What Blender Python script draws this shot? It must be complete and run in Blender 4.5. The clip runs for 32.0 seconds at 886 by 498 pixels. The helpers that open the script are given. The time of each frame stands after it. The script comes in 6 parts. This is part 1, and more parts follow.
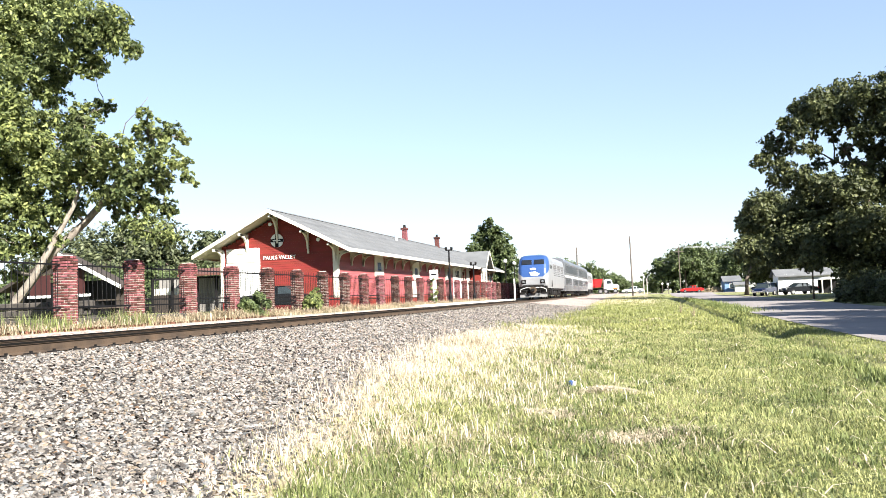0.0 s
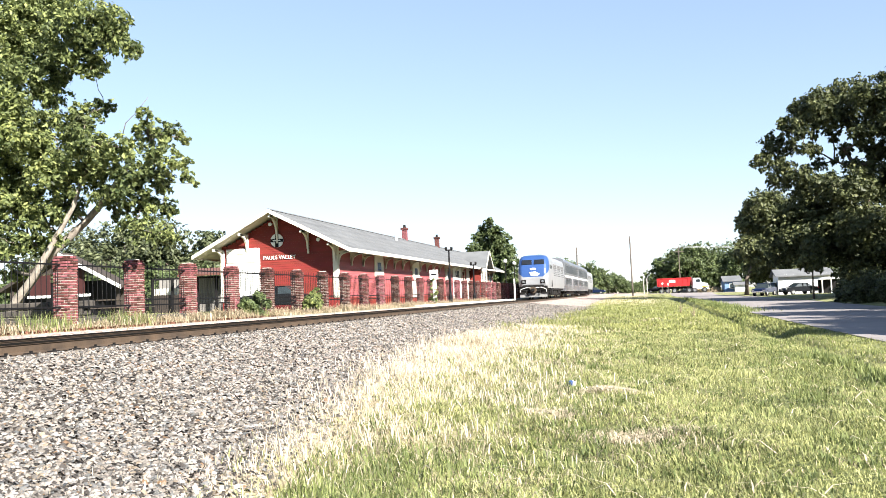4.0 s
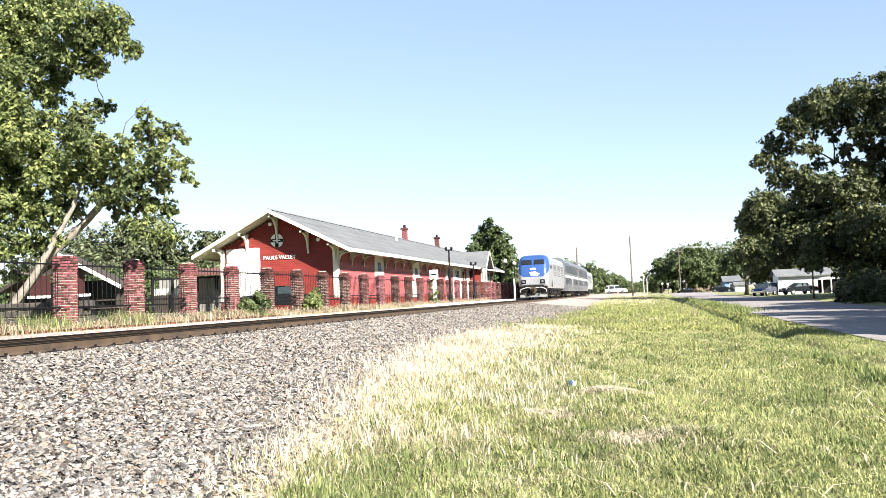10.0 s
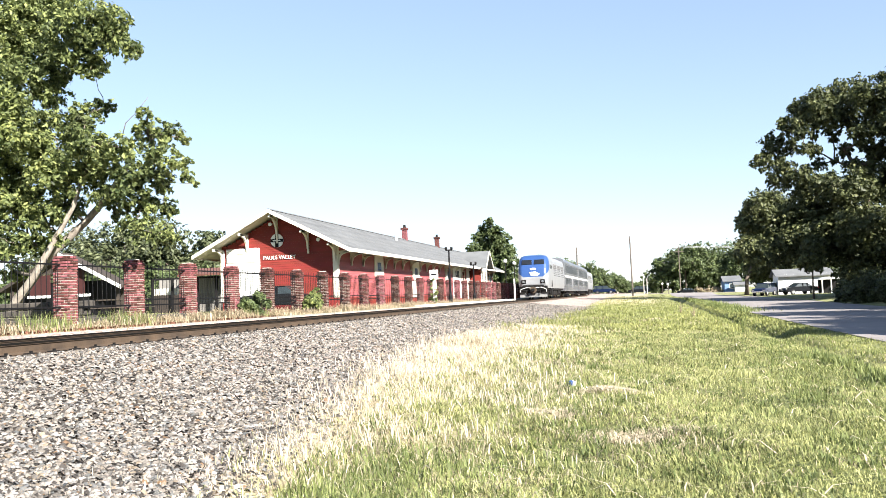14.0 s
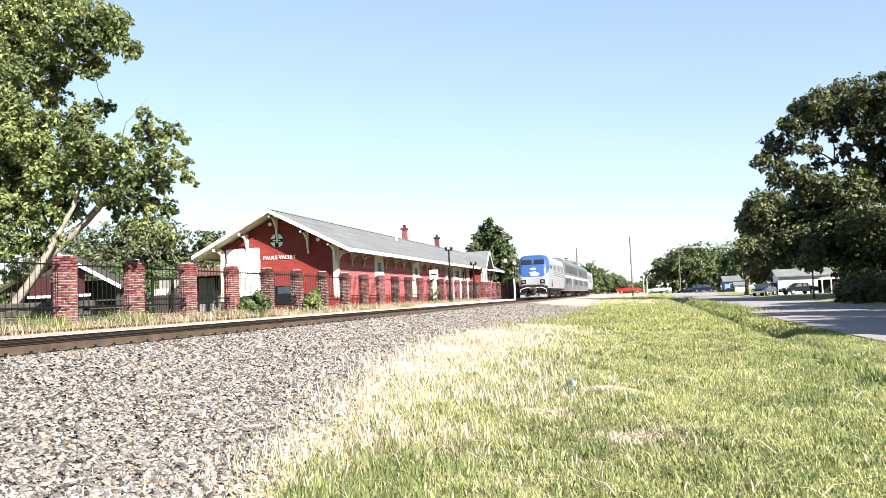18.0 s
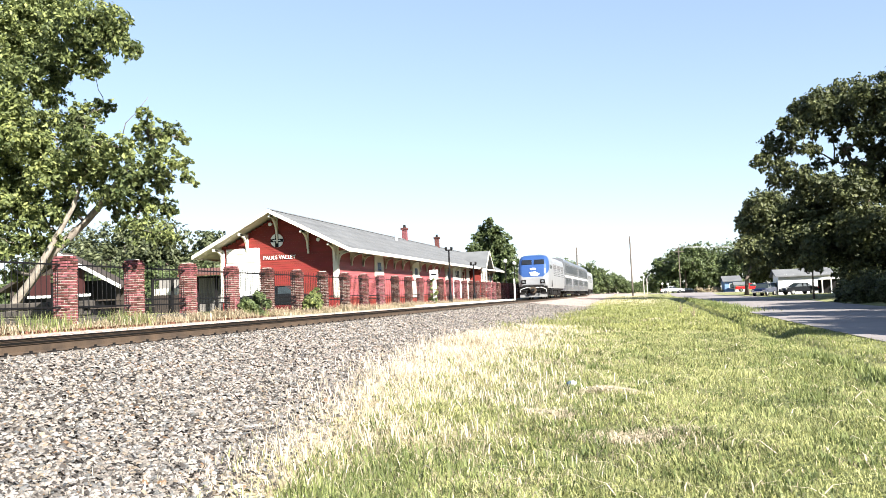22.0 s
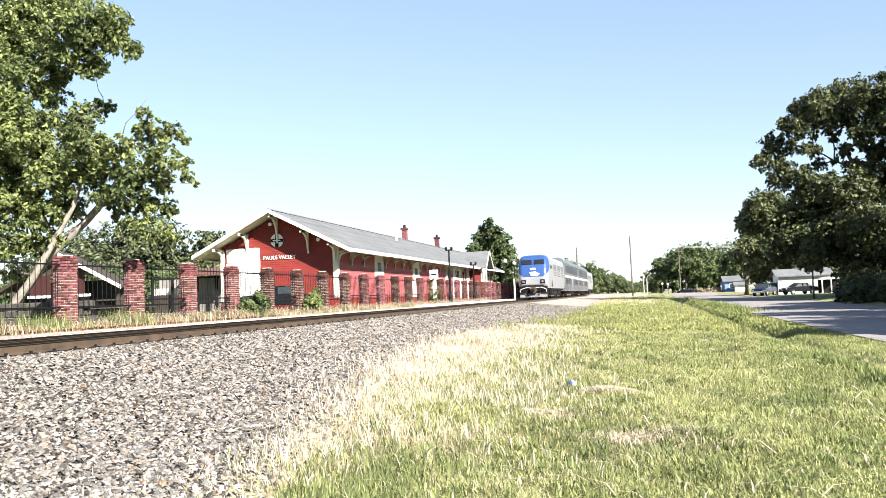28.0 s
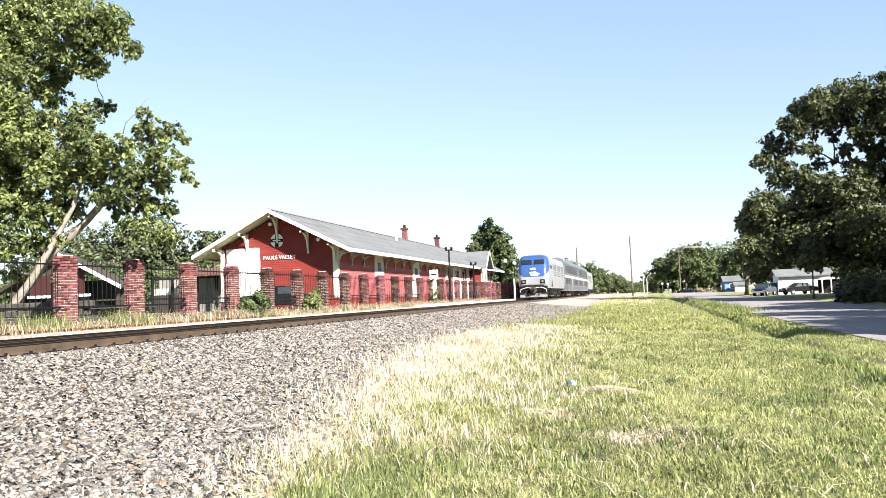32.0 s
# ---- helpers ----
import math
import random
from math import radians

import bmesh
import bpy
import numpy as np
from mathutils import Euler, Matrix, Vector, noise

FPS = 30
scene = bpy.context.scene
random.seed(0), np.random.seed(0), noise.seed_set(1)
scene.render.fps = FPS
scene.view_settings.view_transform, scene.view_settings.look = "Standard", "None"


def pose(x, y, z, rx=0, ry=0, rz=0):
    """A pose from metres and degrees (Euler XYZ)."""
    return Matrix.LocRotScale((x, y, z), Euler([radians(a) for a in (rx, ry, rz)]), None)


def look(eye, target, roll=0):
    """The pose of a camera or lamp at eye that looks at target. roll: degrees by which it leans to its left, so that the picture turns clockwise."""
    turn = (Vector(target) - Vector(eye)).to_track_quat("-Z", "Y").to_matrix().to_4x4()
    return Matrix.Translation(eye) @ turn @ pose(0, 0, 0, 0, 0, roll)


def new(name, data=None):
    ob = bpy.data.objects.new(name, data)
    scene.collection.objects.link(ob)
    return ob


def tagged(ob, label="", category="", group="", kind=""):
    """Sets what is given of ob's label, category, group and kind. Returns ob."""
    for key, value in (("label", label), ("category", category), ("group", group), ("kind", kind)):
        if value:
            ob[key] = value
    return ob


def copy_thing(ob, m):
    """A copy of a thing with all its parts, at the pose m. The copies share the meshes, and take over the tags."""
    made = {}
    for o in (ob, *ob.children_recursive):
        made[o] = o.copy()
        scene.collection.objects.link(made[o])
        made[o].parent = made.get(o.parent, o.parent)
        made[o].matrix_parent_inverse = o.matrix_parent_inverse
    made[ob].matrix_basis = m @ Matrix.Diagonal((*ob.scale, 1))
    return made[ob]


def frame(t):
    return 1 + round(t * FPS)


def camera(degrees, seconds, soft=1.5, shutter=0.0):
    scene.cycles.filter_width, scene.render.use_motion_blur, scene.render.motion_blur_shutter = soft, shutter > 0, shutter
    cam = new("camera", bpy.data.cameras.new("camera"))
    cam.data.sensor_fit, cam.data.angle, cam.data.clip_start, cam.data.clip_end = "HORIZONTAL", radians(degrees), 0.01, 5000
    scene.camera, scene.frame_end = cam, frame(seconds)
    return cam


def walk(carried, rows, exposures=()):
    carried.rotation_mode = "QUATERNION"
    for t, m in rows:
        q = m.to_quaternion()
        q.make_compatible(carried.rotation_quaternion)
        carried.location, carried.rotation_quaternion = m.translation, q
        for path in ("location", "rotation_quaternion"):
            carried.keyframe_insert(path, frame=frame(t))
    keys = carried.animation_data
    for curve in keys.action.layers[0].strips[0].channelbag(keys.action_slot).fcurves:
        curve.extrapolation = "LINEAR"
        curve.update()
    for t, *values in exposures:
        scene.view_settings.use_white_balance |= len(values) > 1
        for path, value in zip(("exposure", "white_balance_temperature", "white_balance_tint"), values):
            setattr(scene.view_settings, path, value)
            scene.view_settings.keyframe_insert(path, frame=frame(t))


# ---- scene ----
# camera on a tripod, still for the whole clip
cam = camera(53.6, 32.0, soft=0.8)
EYE = Vector((0, 0, 0.41))
AIM = Vector((-0.21249, 0.97553, 0.05648))
STILL = look(EYE, EYE + AIM, -2.29)
walk(cam, [(0, STILL), (32, STILL)], exposures=[(0, 2.2), (32, 2.2)])

# world and sun: low sun from behind, on the street side
SUN = Vector((1.0, -0.82, 0.78)).normalized()
world = bpy.data.worlds.new("world")
scene.world = world
world.use_nodes = True
wn = world.node_tree
sky = wn.nodes.new("ShaderNodeTexSky")
sky.sky_type = "NISHITA"
sky.sun_disc = False
sky.sun_elevation = math.asin(SUN.z)
sky.sun_rotation = math.atan2(SUN.x, SUN.y)
sky.altitude, sky.air_density, sky.dust_density, sky.ozone_density = 250, 0.95, 0.03, 1.3
# gamma evens sky brightness between zenith and horizon, which lowers the fill light
sky_gamma = wn.nodes.new("ShaderNodeGamma")
sky_gamma.inputs["Gamma"].default_value = 0.58
wn.links.new(sky.outputs[0], sky_gamma.inputs["Color"])
tint = wn.nodes.new("ShaderNodeMix")
tint.data_type, tint.blend_type = "RGBA", "MULTIPLY"
tint.inputs["Factor"].default_value = 1.0
tint.inputs["B"].default_value = (0.82, 0.88, 1.0, 1)
wn.links.new(sky_gamma.outputs[0], tint.inputs["A"])
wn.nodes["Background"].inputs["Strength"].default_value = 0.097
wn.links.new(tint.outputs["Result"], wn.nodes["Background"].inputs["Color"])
sun = new("sun", bpy.data.lights.new("sun", "SUN"))
sun.data.energy, sun.data.angle, sun.data.color = 5.0, radians(0.53), (1.0, 0.95, 0.87)
sun.matrix_world = look(SUN * 100, (0, 0, 0))


# ---- materials ----
def material(name, c1, c2=None, scale=6.0, rough=0.75, metal=0.0, bump=0.3, fine=60.0, vary=0.25, kind="noise", island=0.0, spread=0.0, stretch=(1, 1, 1), spec=0.4):
    """A surface with two scales of variation. island / spread: brightness change piece by piece."""
    m = bpy.data.materials.new(name)
    m.use_nodes = True
    n, l = m.node_tree.nodes, m.node_tree.links
    b = n["Principled BSDF"]
    c2 = c2 or tuple(max(0.0, v * (1 - vary)) for v in c1)
    tc = n.new("ShaderNodeTexCoord")
    mp = n.new("ShaderNodeMapping")
    mp.inputs["Scale"].default_value = stretch
    l.new(tc.outputs["Object"], mp.inputs["Vector"])
    big = n.new("ShaderNodeTexNoise")
    big.inputs["Scale"].default_value, big.inputs["Detail"].default_value = scale, 6
    small = n.new("ShaderNodeTexNoise")
    small.inputs["Scale"].default_value, small.inputs["Detail"].default_value = fine, 4
    for t in (big, small):
        l.new(mp.outputs["Vector"], t.inputs["Vector"])
    add = n.new("ShaderNodeMath")
    add.operation = "MULTIPLY_ADD"
    add.inputs[1].default_value = 0.45
    l.new(small.outputs["Fac"], add.inputs[0])
    l.new(big.outputs["Fac"], add.inputs[2])
    ramp = n.new("ShaderNodeValToRGB")
    ramp.color_ramp.elements[0].position, ramp.color_ramp.elements[1].position = 0.45, 1.0
    ramp.color_ramp.elements[0].color, ramp.color_ramp.elements[1].color = (*c2, 1), (*c1, 1)
    l.new(add.outputs[0], ramp.inputs["Fac"])
    colour = ramp.outputs["Color"]
    for amount, node, socket in ((island, "ShaderNodeNewGeometry", "Random Per Island"), (spread, "ShaderNodeObjectInfo", "Random")):
        if amount:
            g = n.new(node)
            hsv = n.new("ShaderNodeHueSaturation")
            rng = n.new("ShaderNodeMapRange")
            rng.inputs["To Min"].default_value, rng.inputs["To Max"].default_value = 1 - amount, 1 + amount
            l.new(g.outputs[socket], rng.inputs["Value"])
            l.new(rng.outputs["Result"], hsv.inputs["Value"])
            hue = n.new("ShaderNodeMapRange")
            hue.inputs["To Min"].default_value, hue.inputs["To Max"].default_value = 0.5 + 0.03 * amount, 0.5 - 0.03 * amount
            l.new(g.outputs[socket], hue.inputs["Value"])
            l.new(hue.outputs["Result"], hsv.inputs["Hue"])
            l.new(colour, hsv.inputs["Color"])
            colour = hsv.outputs["Color"]
    l.new(colour, b.inputs["Base Color"])
    b.inputs["Roughness"].default_value, b.inputs["Metallic"].default_value = rough, metal
    b.inputs["Specular IOR Level"].default_value = spec
    if bump:
        bp = n.new("ShaderNodeBump")
        bp.inputs["Strength"].default_value, bp.inputs["Distance"].default_value = bump, 0.02
        l.new(small.outputs["Fac"], bp.inputs["Height"])
        l.new(bp.outputs["Normal"], b.inputs["Normal"])
    return m


def leaf_material(name, c1, c2, island=0.45, through_light=0.35, rough=0.55):
    m = material(name, c1, c2, scale=0.6, fine=9, rough=rough, bump=0, island=island, spec=0.3)
    n, l = m.node_tree.nodes, m.node_tree.links
    b = n["Principled BSDF"]
    t = n.new("ShaderNodeBsdfTranslucent")
    mix = n.new("ShaderNodeMixShader")
    mix.inputs["Fac"].default_value = through_light
    l.new(b.inputs["Base Color"].links[0].from_socket, t.inputs["Color"])
    l.new(b.outputs[0], mix.inputs[1])
    l.new(t.outputs[0], mix.inputs[2])
    l.new(mix.outputs[0], n["Material Output"].inputs["Surface"])
    return m


def stone_material(name):
    """Crushed stone: grey, bluish, tan and rusty pieces, each with its own speckle."""
    m = material(name, (0.9, 0.9, 0.9), (0.45, 0.44, 0.43), scale=14, rough=0.9, fine=70, bump=0.4, spec=0.2)
    n, l = m.node_tree.nodes, m.node_tree.links
    b = n["Principled BSDF"]
    speck = b.inputs["Base Color"].links[0].from_socket
    g = n.new("ShaderNodeNewGeometry")
    r = n.new("ShaderNodeValToRGB")
    r.color_ramp.interpolation = "CONSTANT"
    kinds = [(0.0, (0.064, 0.057, 0.052)), (0.17, (0.166, 0.151, 0.135)), (0.34, (0.290, 0.259, 0.227)), (0.50, (0.129, 0.132, 0.131)), (0.58, (0.354, 0.314, 0.279)),
             (0.72, (0.247, 0.200, 0.150)), (0.78, (0.215, 0.213, 0.209)), (0.88, (0.439, 0.394, 0.354)), (0.97, (0.183, 0.119, 0.074)), (0.985, (0.332, 0.271, 0.238))]
    while len(r.color_ramp.elements) < len(kinds):
        r.color_ramp.elements.new(0.5)
    for e, (p, c) in zip(r.color_ramp.elements, kinds):
        e.position, e.color = p, (*c, 1)
    l.new(g.outputs["Random Per Island"], r.inputs["Fac"])
    x = n.new("ShaderNodeMix")
    x.data_type, x.blend_type = "RGBA", "MULTIPLY"
    x.inputs["Factor"].default_value = 1.0
    l.new(r.outputs["Color"], x.inputs["A"])
    l.new(speck, x.inputs["B"])
    l.new(x.outputs["Result"], b.inputs["Base Color"])
    return m


def glass_material(name, tint=(0.03, 0.04, 0.045)):
    m = material(name, tint, scale=2, rough=0.2, bump=0, vary=0.4, spec=0.2)
    return m


M_BRICK = material("red_brick", (0.135, 0.050, 0.045), (0.034, 0.015, 0.015), 9, 0.9, fine=70, island=0.6, spread=0.6, spec=0.15)
M_MORTAR = material("mortar", (0.30, 0.26, 0.23), scale=5, rough=0.95, fine=120)
# track side is a paler, pinker red than the gable
M_PALE_SIDING = material("pale_red_siding", (0.29, 0.074, 0.077), (0.205, 0.048, 0.051), 1.2, 0.6, bump=0.15, fine=40, stretch=(1, 0.3, 3), island=0.15)
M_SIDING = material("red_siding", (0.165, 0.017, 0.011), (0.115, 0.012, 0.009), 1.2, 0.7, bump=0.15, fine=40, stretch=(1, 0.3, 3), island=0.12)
M_CREAM = material("cream_paint", (0.56, 0.53, 0.46), (0.45, 0.42, 0.36), 1.5, 0.6, bump=0.1, fine=30)
M_WHITE = material("white_paint", (0.66, 0.66, 0.63), (0.54, 0.54, 0.52), 1.5, 0.6, bump=0.1, fine=30)
M_SHINGLE = material("grey_shingle", (0.118, 0.122, 0.126), (0.075, 0.078, 0.082), 0.8, 0.9, fine=25, bump=0.4, spread=0.12)
M_RAIL = material("rusty_rail", (0.070, 0.046, 0.028), (0.022, 0.015, 0.010), 3, 0.75, fine=40)
M_RAILHEAD = material("polished_rail_head", (0.007, 0.0065, 0.006), scale=8, rough=0.8, spec=0.05, metal=0.0, bump=0.05)
M_TIE = material("weathered_tie", (0.075, 0.058, 0.045), (0.032, 0.025, 0.020), 3, 0.9, fine=30, spread=0.3, stretch=(0.3, 2, 2))
M_STONE = stone_material("ballast_stone")
M_ASPHALT = material("worn_asphalt", (0.22, 0.197, 0.19), (0.14, 0.127, 0.124), 0.35, 0.9, fine=35)
M_CONCRETE = material("pale_concrete", (0.40, 0.38, 0.35), (0.30, 0.285, 0.26), 0.5, 0.85, fine=30, spread=0.08)
M_KERB = material("dark_concrete", (0.06, 0.052, 0.045), (0.02, 0.018, 0.016), 4, 0.95, fine=25, bump=0.6)
M_BLACK = material("black_iron", (0.007, 0.007, 0.008), scale=4, rough=0.5, bump=0.1, spec=0.12)
M_PLOW = material("worn_grey_paint", (0.15, 0.15, 0.15), (0.07, 0.07, 0.07), 2, 0.7)
M_DARK = material("dark_underframe", (0.010, 0.0095, 0.0095), scale=3, rough=0.8, spec=0.12)
M_POST = material("pale_post_wood", (0.36, 0.34, 0.31), (0.26, 0.24, 0.22), 3, 0.85, fine=30)
M_WIRE = material("bright_cable", (0.45, 0.46, 0.47), scale=4, rough=0.5, bump=0)
M_RUBBER = material("tyre_rubber", (0.011, 0.011, 0.011), scale=5, rough=0.85)
M_GLASS = glass_material("dark_glass")
M_COACHGLASS = material("tinted_coach_glass", (0.014, 0.017, 0.022), scale=2, rough=0.3, bump=0, vary=0.4, spec=0.15)
M_BAND = material("dark_window_band", (0.10, 0.104, 0.112), scale=2, rough=0.8, bump=0, spec=0.1)
M_CHROME = material("bright_metal", (0.7, 0.7, 0.7), scale=4, rough=0.25, metal=1.0, bump=0)
M_SILVER = material("silver_paint", (0.26, 0.265, 0.275), (0.19, 0.195, 0.205), 0.7, 0.4, metal=0.3, bump=0.05)
M_STEEL = material("fluted_stainless_steel", (0.27, 0.275, 0.29), (0.16, 0.165, 0.18), 0.6, 0.38, metal=0.75, bump=0.1)
M_BLUE = material("blue_paint", (0.022, 0.056, 0.165), (0.017, 0.045, 0.135), 0.8, 0.35, bump=0.03)
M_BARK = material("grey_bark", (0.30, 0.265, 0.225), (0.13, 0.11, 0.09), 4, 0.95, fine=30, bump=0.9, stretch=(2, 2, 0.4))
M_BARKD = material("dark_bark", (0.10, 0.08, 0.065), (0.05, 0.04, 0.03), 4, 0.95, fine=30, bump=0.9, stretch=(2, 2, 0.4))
# darker bark copy: shade inside the crown put into the limb colour
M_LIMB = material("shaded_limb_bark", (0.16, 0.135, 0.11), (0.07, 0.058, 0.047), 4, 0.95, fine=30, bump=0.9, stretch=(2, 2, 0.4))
M_POLE = material("weathered_pole_wood", (0.12, 0.10, 0.085), (0.07, 0.057, 0.048), 3, 0.9, fine=30, stretch=(3, 3, 0.3))
M_LEAF_NEAR = leaf_material("bright_leaf", (0.27, 0.31, 0.11), (0.042, 0.068, 0.030), island=0.75, through_light=0.5)
M_LEAF_OAK = leaf_material("oak_leaf", (0.105, 0.118, 0.046), (0.024, 0.034, 0.014), island=0.6, through_light=0.2)
M_LEAF_FAR = leaf_material("far_leaf", (0.10, 0.13, 0.048), (0.040, 0.058, 0.024), through_light=0.25)
M_LEAF_GREY = leaf_material("cedar_leaf", (0.09, 0.105, 0.05), (0.05, 0.06, 0.03), through_light=0.2)
M_GRASS = leaf_material("green_grass", (0.42, 0.42, 0.185), (0.17, 0.19, 0.072), island=0.4, through_light=0.4)
# darker copy of the grass, with shade put into its colour
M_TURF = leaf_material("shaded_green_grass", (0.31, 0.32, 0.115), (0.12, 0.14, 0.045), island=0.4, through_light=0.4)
M_TUFT = leaf_material("coarse_grass", (0.22, 0.25, 0.09), (0.10, 0.13, 0.042), island=0.4, through_light=0.4)
M_WEED = leaf_material("dry_weed", (0.41, 0.345, 0.24), (0.22, 0.175, 0.11), island=0.45, through_light=0.3)
M_THATCH = leaf_material("dead_lawn_grass", (0.44, 0.375, 0.255), (0.24, 0.20, 0.12), island=0.4, through_light=0.3)
M_DEADLEAF = leaf_material("dead_leaf", (0.17, 0.075, 0.045), (0.08, 0.038, 0.025), island=0.5, through_light=0.1)
M_STRAW = leaf_material("dry_grass", (0.655, 0.58, 0.45), (0.46, 0.39, 0.275), island=0.3, through_light=0.4)


# ---- mesh helpers ----
def thing(name, label, category, group="", at=(0, 0, 0), kind=""):
    e = new(name)
    e.location = at
    return tagged(e, label, category, group, kind)


def finish(name, bm, mats, smooth=False):
    me = bpy.data.meshes.new(name)
    bm.normal_update()
    bm.to_mesh(me)
    bm.free()
    for m in mats if isinstance(mats, (list, tuple)) else [mats]:
        me.materials.append(m)
    if smooth:
        me.polygons.foreach_set("use_smooth", [True] * len(me.polygons))
    return me


def part(name, bm, mat, parent, label="", smooth=False):
    ob = new(name, finish(name, bm, mat, smooth))
    ob.parent = parent
    return tagged(ob, label)


def solo(name, bm, mat, label, category, group="", kind="", smooth=False):
    return tagged(new(name, finish(name, bm, mat, smooth)), label, category, group, kind)


def raw(name, verts, faces, mat, parent=None):
    me = bpy.data.meshes.new(name)
    me.from_pydata(verts, [], faces)
    me.materials.append(mat)
    ob = new(name, me)
    ob.parent = parent
    return ob


def box(bm, x0, x1, y0, y1, z0, z1, bevel=0.0):
    vs = [bm.verts.new((x, y, z)) for z in (z0, z1) for y in (y0, y1) for x in (x0, x1)]
    fs = [bm.faces.new([vs[i] for i in f]) for f in ((0, 2, 3, 1), (4, 5, 7, 6), (0, 1, 5, 4), (2, 6, 7, 3), (0, 4, 6, 2), (1, 3, 7, 5))]
    if bevel:
        bmesh.ops.bevel(bm, geom=list({e for f in fs for e in f.edges}), offset=bevel, segments=1, affect="EDGES")
    return bm


def B():
    return bmesh.new()


def boxes(*args, bevel=0.0):
    bm = B()
    for a in args:
        box(bm, *a, bevel=bevel)
    return bm


def tube(bm, points, radii, n=8, caps=True):
    """A tapered tube through the points."""
    rings = []
    for i, p in enumerate(points):
        p = Vector(p)
        d = (Vector(points[min(i + 1, len(points) - 1)]) - Vector(points[max(i - 1, 0)])).normalized()
        a = d.orthogonal().normalized() if abs(d.z) < 0.99 else Vector((1, 0, 0))
        if abs(d.z) < 0.99:
            a = d.cross(Vector((0, 0, 1))).normalized()
        b = d.cross(a)
        rings.append([bm.verts.new(p + (a * math.cos(k * math.tau / n) + b * math.sin(k * math.tau / n)) * radii[i]) for k in range(n)])
    for r, s in zip(rings, rings[1:]):
        for k in range(n):
            bm.faces.new((r[k], r[(k + 1) % n], s[(k + 1) % n], s[k]))
    if caps:
        bm.faces.new(rings[0])
        bm.faces.new(rings[-1])
    bmesh.ops.recalc_face_normals(bm, faces=bm.faces)
    return bm


def prism(bm, outline, axis, a, b):
    """A flat outline pushed along an axis from a to b; the outline gives the other two coordinates in order."""
    def place(p, v):
        return (v, p[0], p[1]) if axis == "x" else (p[0], v, p[1]) if axis == "y" else (p[0], p[1], v)
    lo, hi = ([bm.verts.new(place(p, v)) for p in outline] for v in (a, b))
    n = len(outline)
    bm.faces.new(lo)
    bm.faces.new(hi)
    for i in range(n):
        bm.faces.new((lo[i], lo[(i + 1) % n], hi[(i + 1) % n], hi[i]))
    bmesh.ops.recalc_face_normals(bm, faces=bm.faces)
    return bm


def disc(bm, c, r, axis, depth, n=20):
    c = Vector(c)
    d = Vector({"x": (1, 0, 0), "y": (0, 1, 0), "z": (0, 0, 1)}[axis]) * depth / 2
    return tube(bm, [c - d, c + d], [r, r], n)


# ---- ground ----
X_PROF = [-3000, -60, -30, -18, -13.7, -12.8, -12.2, -11.9, -8.1, -6.0, -4.2, -2, 0, 3, 4.2, 6.0, 6.4, 14.7, 16, 30, 3000]
Z_NEAR = [0.2, 0.2, 0.15, 0.05, 0.05, 0.02, -0.02, -0.2, -0.2, -0.5, -0.78, -0.95, -1.07, -1.14, -1.24, -1.32, -1.25, -1.25, -1.15, -0.95, -0.9]
Z_FAR = [0.2, 0.2, 0.15, 0.05, 0.05, 0.02, -0.02, -0.2, -0.2, -0.3, -0.38, -0.42, -0.45, -0.5, -0.55, -0.8, -0.85, -0.9, -0.85, -0.75, -0.7]
STREET_Y = 185.0


def ground_z(x, y):
    t = np.clip((np.asarray(y, float) - 22) / 95, 0, 1)
    t = t * t * (3 - 2 * t)
    z = np.interp(x, X_PROF, Z_NEAR) * (1 - t) + np.interp(x, X_PROF, Z_FAR) * t
    # ditch beside the road, which bends towards the track far off
    c = np.interp(y, [0, 55, 75, 103, 158], [4.7, 4.6, 4.4, 3.8, -0.9])
    d = np.interp(y, [-20, 0, 28, 55, 100, 150, 170], [0.15, 0.2, 0.24, 0.48, 0.5, 0.35, 0])
    w = np.interp(y, [0, 60, 130], [0.45, 0.5, 0.7])
    z = z - d * np.exp(-(((x - c) / w) ** 2) ** 1.5)
    # small unevenness on the grass
    rough = np.clip((np.asarray(x) + 4.5) / 2, 0, 1) * np.clip((6 - np.asarray(x)) / 1.0, 0, 1)
    z = z + rough * 0.03 * (np.sin(x * 2.3 + y * 0.7) + np.sin(y * 1.1 - x * 1.7) + 0.6 * np.sin(x * 5.1 + y * 3.3))
    # cross street on a low fill
    s = np.clip(1 - (np.abs(np.asarray(y, float) - STREET_Y) - 5) / 12, 0, 1)
    zs = np.interp(x, [-60, -14, -5, 4, 20, 60], [0.1, 0.05, 0.02, -0.3, -0.62, -0.7])
    return z * (1 - s) + zs * s


def ballast_edge(y):
    """Where the stones give way to grass."""
    return np.interp(y, [-10, 5, 8, 12, 18, 25, 32, 47, 65, 100, 170], [-2.6, -2.9, -3.4, -4.0, -4.4, -4.3, -3.95, -3.75, -3.7, -3.8, -4.2])


